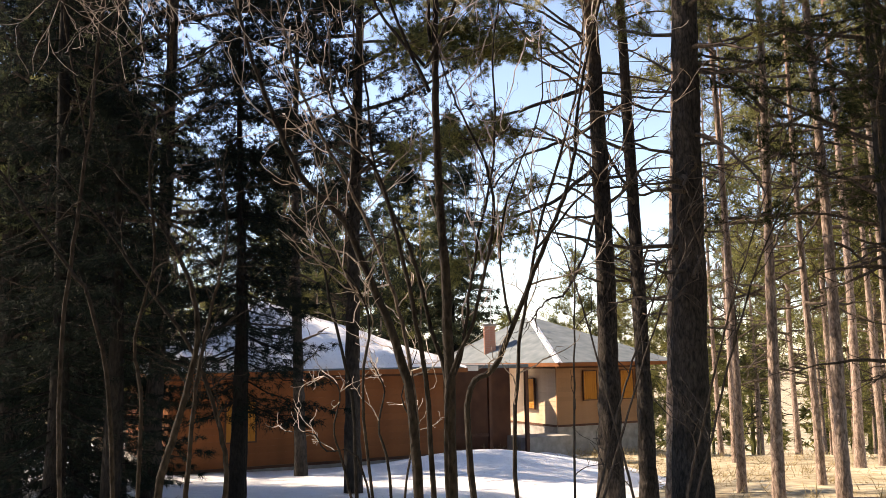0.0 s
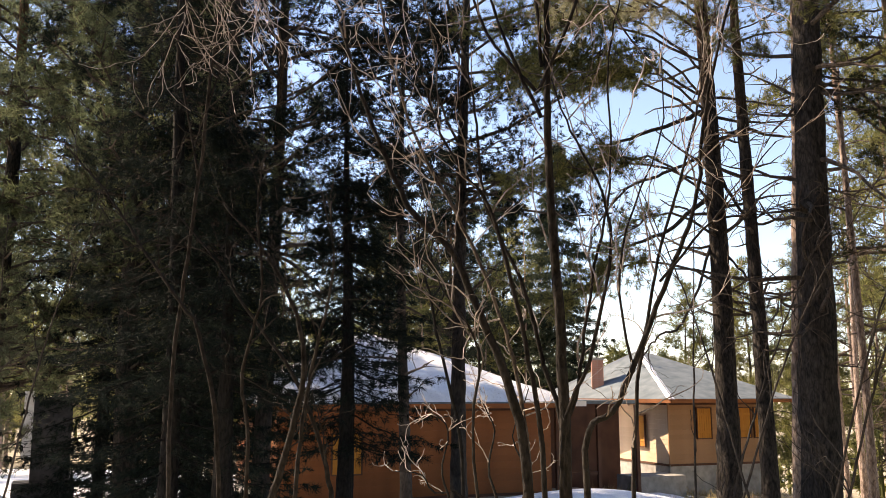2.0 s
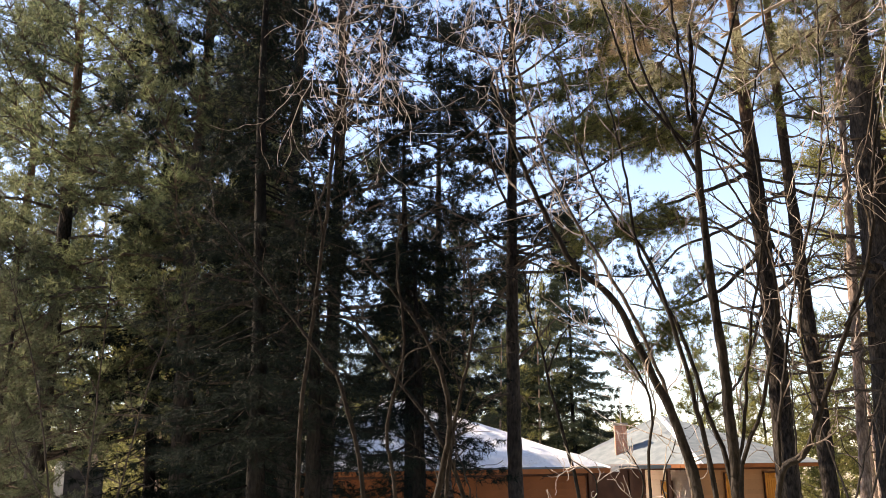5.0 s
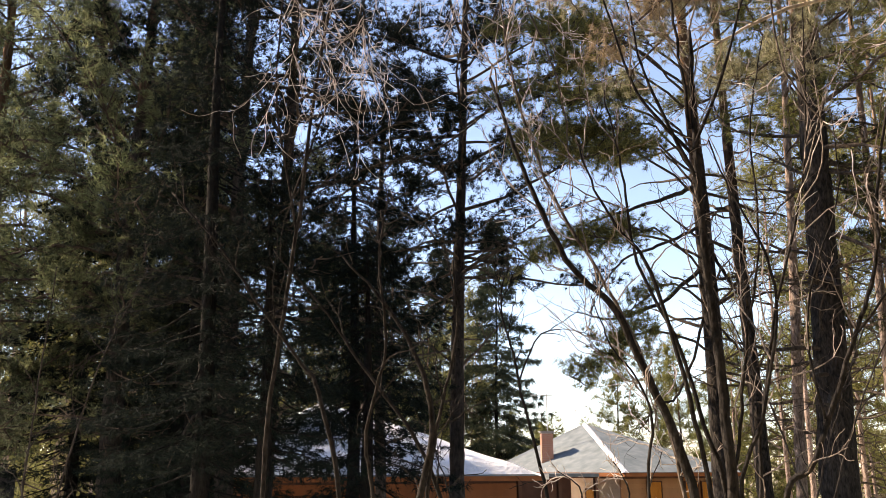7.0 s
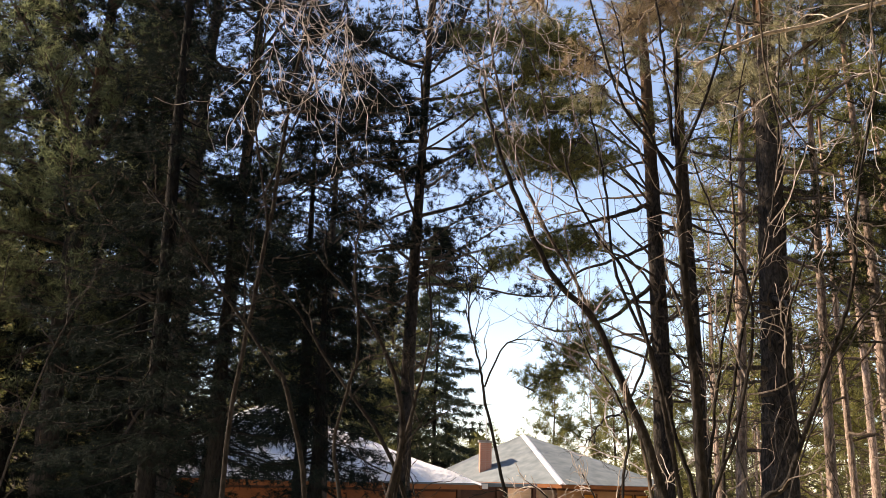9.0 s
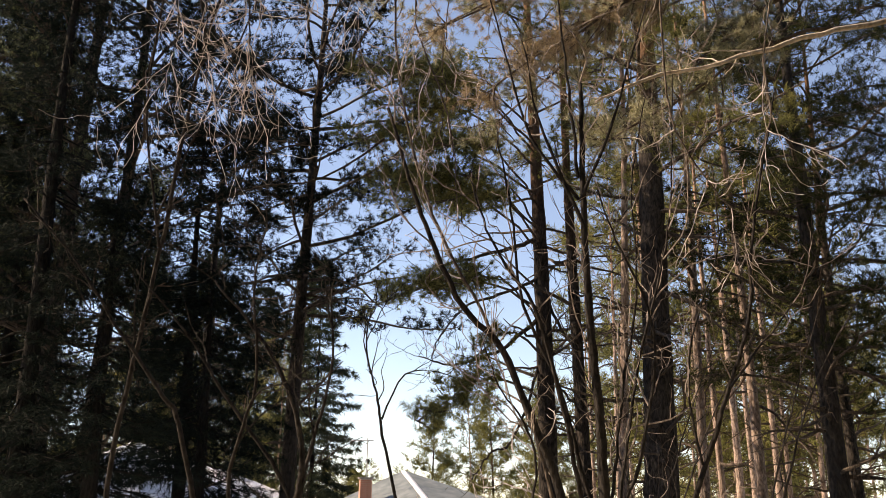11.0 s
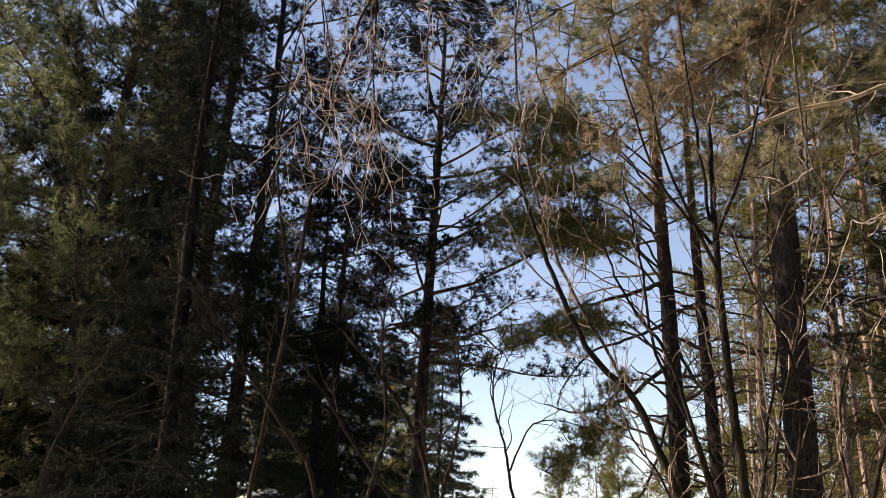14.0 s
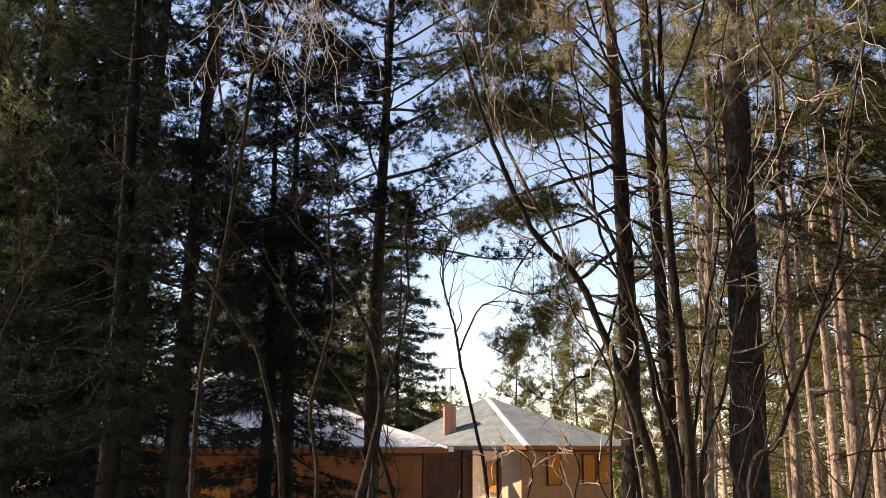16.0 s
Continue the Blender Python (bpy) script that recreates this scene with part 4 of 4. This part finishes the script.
sapling(-0.15, 5.9, "leafless sapling with pale twigs hanging from its top", [
    (foot([(-0.15, 5.90, -0.70), (-0.20, 6.00, 1.20), (-0.45, 6.10, 2.30), (-1.05, 6.20, 3.60), (-1.32, 6.30, 5.00), (-1.26, 6.30, 6.30)], -0.15, 5.9), 0.021, 0.008),
    (foot([(-1.32, 6.30, 6.19), (-1.17, 6.30, 5.40), (-1.14, 6.30, 5.04), (-0.96, 6.30, 4.57), (-0.85, 6.30, 4.10), (-0.83, 6.30, 3.70), (-0.81, 6.30, 3.44)], -0.15, 5.9), 0.010, 0.005),
    (foot([(-0.80, 6.30, 6.09), (-0.94, 6.30, 4.91), (-0.91, 6.30, 4.52), (-1.02, 6.30, 4.09)], -0.15, 5.9), 0.006, 0.003),
    (foot([(-1.13, 6.30, 4.22), (-1.28, 6.30, 4.42), (-1.44, 6.30, 4.47), (-1.51, 6.30, 4.59)], -0.15, 5.9), 0.006, 0.003),
    (foot([(0.31, 5.10, 4.79), (0.32, 5.10, 4.00), (0.37, 5.10, 3.77), (0.48, 5.10, 3.59), (0.66, 5.10, 3.34), (0.80, 5.10, 3.30)], -0.15, 5.9), 0.009, 0.005),
    (foot([(1.25, 5.10, 5.46), (1.04, 5.10, 4.40), (1.05, 5.10, 4.03), (0.94, 5.10, 3.74), (0.82, 5.10, 3.28), (0.60, 5.10, 2.87)], -0.15, 5.9), 0.008, 0.003)], 79, 7, 0.6, up=-0.05, twig=PALETWIG, mat=TWIG, lo=0.2)
sapling(-0.8, 8.2, "thin dark dead sapling with a crooked top", [
    (foot([(-0.80, 8.20, -0.90), (-0.85, 8.20, 1.00), (-0.94, 8.20, 1.53), (-1.09, 8.20, 2.17), (-1.14, 8.20, 2.47), (-1.25, 8.20, 2.88), (-1.22, 8.20, 3.25)], -0.8, 8.2), 0.024, 0.007),
    (foot([(-1.09, 8.20, 2.27), (-0.91, 8.20, 2.66), (-0.62, 8.20, 2.72), (-0.44, 8.20, 2.67)], -0.8, 8.2), 0.011, 0.004)], 83, 6, 0.6, mat=NEEDLEWOOD)
# brown stems and hanging twigs over the clearing's edge
HANG = "leafless shrub with brown stems and pale hanging twigs"
sapling(-2.1, 6.6, HANG, [
    (foot([(-2.20, 6.50, -0.70), (-2.12, 6.50, 0.55), (-2.00, 6.50, 1.04), (-1.85, 6.50, 1.71), (-1.95, 6.50, 2.23), (-2.21, 6.50, 2.66), (-2.53, 6.50, 3.02)], -2.1, 6.6), 0.045, 0.008),
    (foot([(-1.80, 6.70, -0.70), (-1.67, 6.70, 0.51), (-1.72, 6.70, 1.02), (-1.95, 6.70, 1.63), (-2.40, 6.70, 2.25), (-2.73, 6.70, 2.71), (-3.10, 6.70, 3.12)], -2.1, 6.6), 0.03, 0.006),
    (foot([(-2.00, 6.60, -0.70), (-1.94, 6.60, 0.53), (-1.89, 6.60, 1.29), (-1.79, 6.60, 1.88), (-1.67, 6.60, 2.45), (-1.70, 6.60, 3.03)], -2.1, 6.6), 0.028, 0.007),
    (foot([(-2.40, 6.50, -0.70), (-2.48, 6.50, 1.10), (-2.67, 6.50, 2.00), (-2.84, 6.50, 2.26), (-3.22, 6.50, 2.77), (-3.51, 6.50, 3.16), (-3.85, 6.50, 3.52)], -2.1, 6.6), 0.026, 0.007),
    (foot([(-2.30, 6.50, -0.70), (-2.26, 6.50, 1.10), (-2.32, 6.50, 1.70), (-2.19, 6.50, 2.32), (-2.25, 6.50, 2.96), (-2.19, 6.50, 3.47)], -2.1, 6.6), 0.022, 0.006),
    (foot([(-1.42, 6.00, 3.99), (-1.83, 6.00, 3.65), (-2.20, 6.00, 3.57), (-2.56, 6.00, 3.41), (-2.91, 6.00, 3.21)], -2.1, 6.6), 0.01, 0.004),
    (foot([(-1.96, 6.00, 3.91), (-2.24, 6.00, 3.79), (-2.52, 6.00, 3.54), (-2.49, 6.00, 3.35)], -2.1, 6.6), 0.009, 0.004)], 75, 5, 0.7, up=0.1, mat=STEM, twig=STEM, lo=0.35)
sapling(-3.1, 7.24, HANG, [
    (foot([(-3.1, 7.24, -0.53), (-3.2, 7.24, 1.57), (-3.0, 7.14, 3.38), (-2.8, 7.03, 5.18), (-2.5, 6.81, 6.09), (-2.45, 6.81, 5.29), (-2.37, 6.81, 4.74)], -3.1, 7.24), 0.028, 0.004),
    (foot([(-3.0, 7.14, 3.38), (-3.2, 7.03, 4.58), (-3.1, 6.81, 5.69), (-3.0, 6.81, 5.09), (-3.1, 6.81, 4.49)], -3.1, 7.24), 0.013, 0.003),
    (foot([(-2.8, 7.03, 5.18), (-2.95, 6.81, 6.09), (-2.8, 6.70, 5.39), (-2.72, 6.70, 4.49)], -3.1, 7.24), 0.010, 0.003),
    (foot([(-3.05, 7.14, 3.68), (-2.6, 7.03, 4.98), (-2.2, 6.92, 6.08), (-1.7, 6.81, 5.79), (-1.5, 6.81, 4.99)], -3.1, 7.24), 0.011, 0.003)], 76, 13, 0.85, up=-0.3, twig=PALETWIG, lo=0.5)
for k, (x, y) in enumerate(((-5.9, 8.8), (1.3, 9.1), (2.0, 8.3))):
    g = np.random.default_rng(200 + k)
    stems = []
    for _ in range(3):
        a = g.normal(0, 0.16, 2)
        c = [(a[0] * 0.2, a[1] * 0.2, -0.2), (a[0] * 1.5, a[1] * 1.5, 1.2), (a[0] * 3.4, a[1] * 3, 2.6 + g.uniform(0, 0.5)), (a[0] * 6, a[1] * 5, 3.8 + g.uniform(0, 0.8))]
        stems.append((c, 0.02, 0.005))
    sapling(x, y, "leafless shrub with thin upright stems", stems, 80 + k, 4, 0.8, mat=BARK_DARK)

# crooked shrub with pale twigs before the house wall
sapling(-0.41, 6.59, "low leafless shrub with crooked pale twigs", [
    (foot([(-0.41, 6.59, -0.51)] + [(-0.41, 6.59, 0.61), (-0.50, 6.59, 1.02), (-0.45, 6.59, 1.31), (-0.56, 6.59, 1.52)], -0.41, 6.59), 0.016, 0.005),
    (foot([(-0.41, 6.59, -0.51)] + [(-0.29, 6.59, 0.65), (-0.22, 6.59, 0.97), (-0.32, 6.59, 1.26), (-0.20, 6.59, 1.60)], -0.41, 6.59), 0.013, 0.004),
    (foot([(-0.41, 6.59, -0.51)] + [(-0.62, 6.59, 0.74), (-0.89, 6.59, 0.86), (-1.00, 6.59, 0.99), (-1.21, 6.59, 1.01)], -0.41, 6.59), 0.012, 0.004),
    (foot([(-0.41, 6.59, -0.51)] + [(-0.74, 6.59, 0.66), (-0.83, 6.59, 1.02), (-0.79, 6.59, 1.31), (-0.96, 6.59, 1.46)], -0.41, 6.59), 0.014, 0.004)], 78, 6, 0.35, up=0.1, twig=PALETWIG, lo=0.45)

# dry grass on the open ground and along the plinth
tufts = Tris()
rng = np.random.default_rng(77)
spots = [(rng.uniform(3.6, 16), rng.uniform(13, 33)) for _ in range(420)]
for k in range(70):
    p = w0 + FD * rng.uniform(-0.3, RW) - BD * (0.1 + abs(rng.normal(0, 0.3)))
    spots.append((p.x, p.y))
for k in range(40):
    p = w0 - FD * rng.uniform(0.0, 3.4) - BD * rng.uniform(0.2, 1.0)
    spots.append((p.x, p.y))
for x, y in spots:
    if x > 0.30 * y + 7:
        continue
    n = rng.integers(2, 6)
    at = np.stack([x + rng.normal(0, 0.10, n), y + rng.normal(0, 0.10, n), np.full(n, max(gz(x, y), snow_height(x, y) if x < 8 else -9) - 0.02)], 1)
    blades(tufts, at, np.tile((0, 0, 1.0), (n, 1)) + rng.normal(0, 0.15, (n, 3)), rng.uniform(0.15, 0.5, n), 5, 0.009, rng, 0.35)
tagged(new("dry_grass", tufts.mesh("dry_grass", STRAW)), "thin pale stalks of dry grass on the thawed ground", "grass", kind="stuff")

# kiosk by the road
kx, ky = -13.5, 22.0
kiosk = empty("kiosk", pose(kx, ky, gz(kx, ky), 0, 0, 30), "tall dark grey roadside kiosk with a pale edge panel", "kiosk")
part("body", bar_mesh("body", DARKGREY, (0.0, 0, -0.2), (0.95, 0, 0), (0, 0.7, 0), (0, 0, 3.05)), kiosk)
part("edge_panel", bar_mesh("edge_panel", PALEGREY, (-0.24, -0.02, 1.25), (0.235, 0, 0), (0, 0.68, 0), (0, 0, 1.75)), kiosk, "pale grey edge panel")
part("footing", bar_mesh("footing", DARKGREY, (-0.4, -0.1, -0.3), (1.5, 0, 0), (0, 0.9, 0), (0, 0, 0.95)), kiosk)
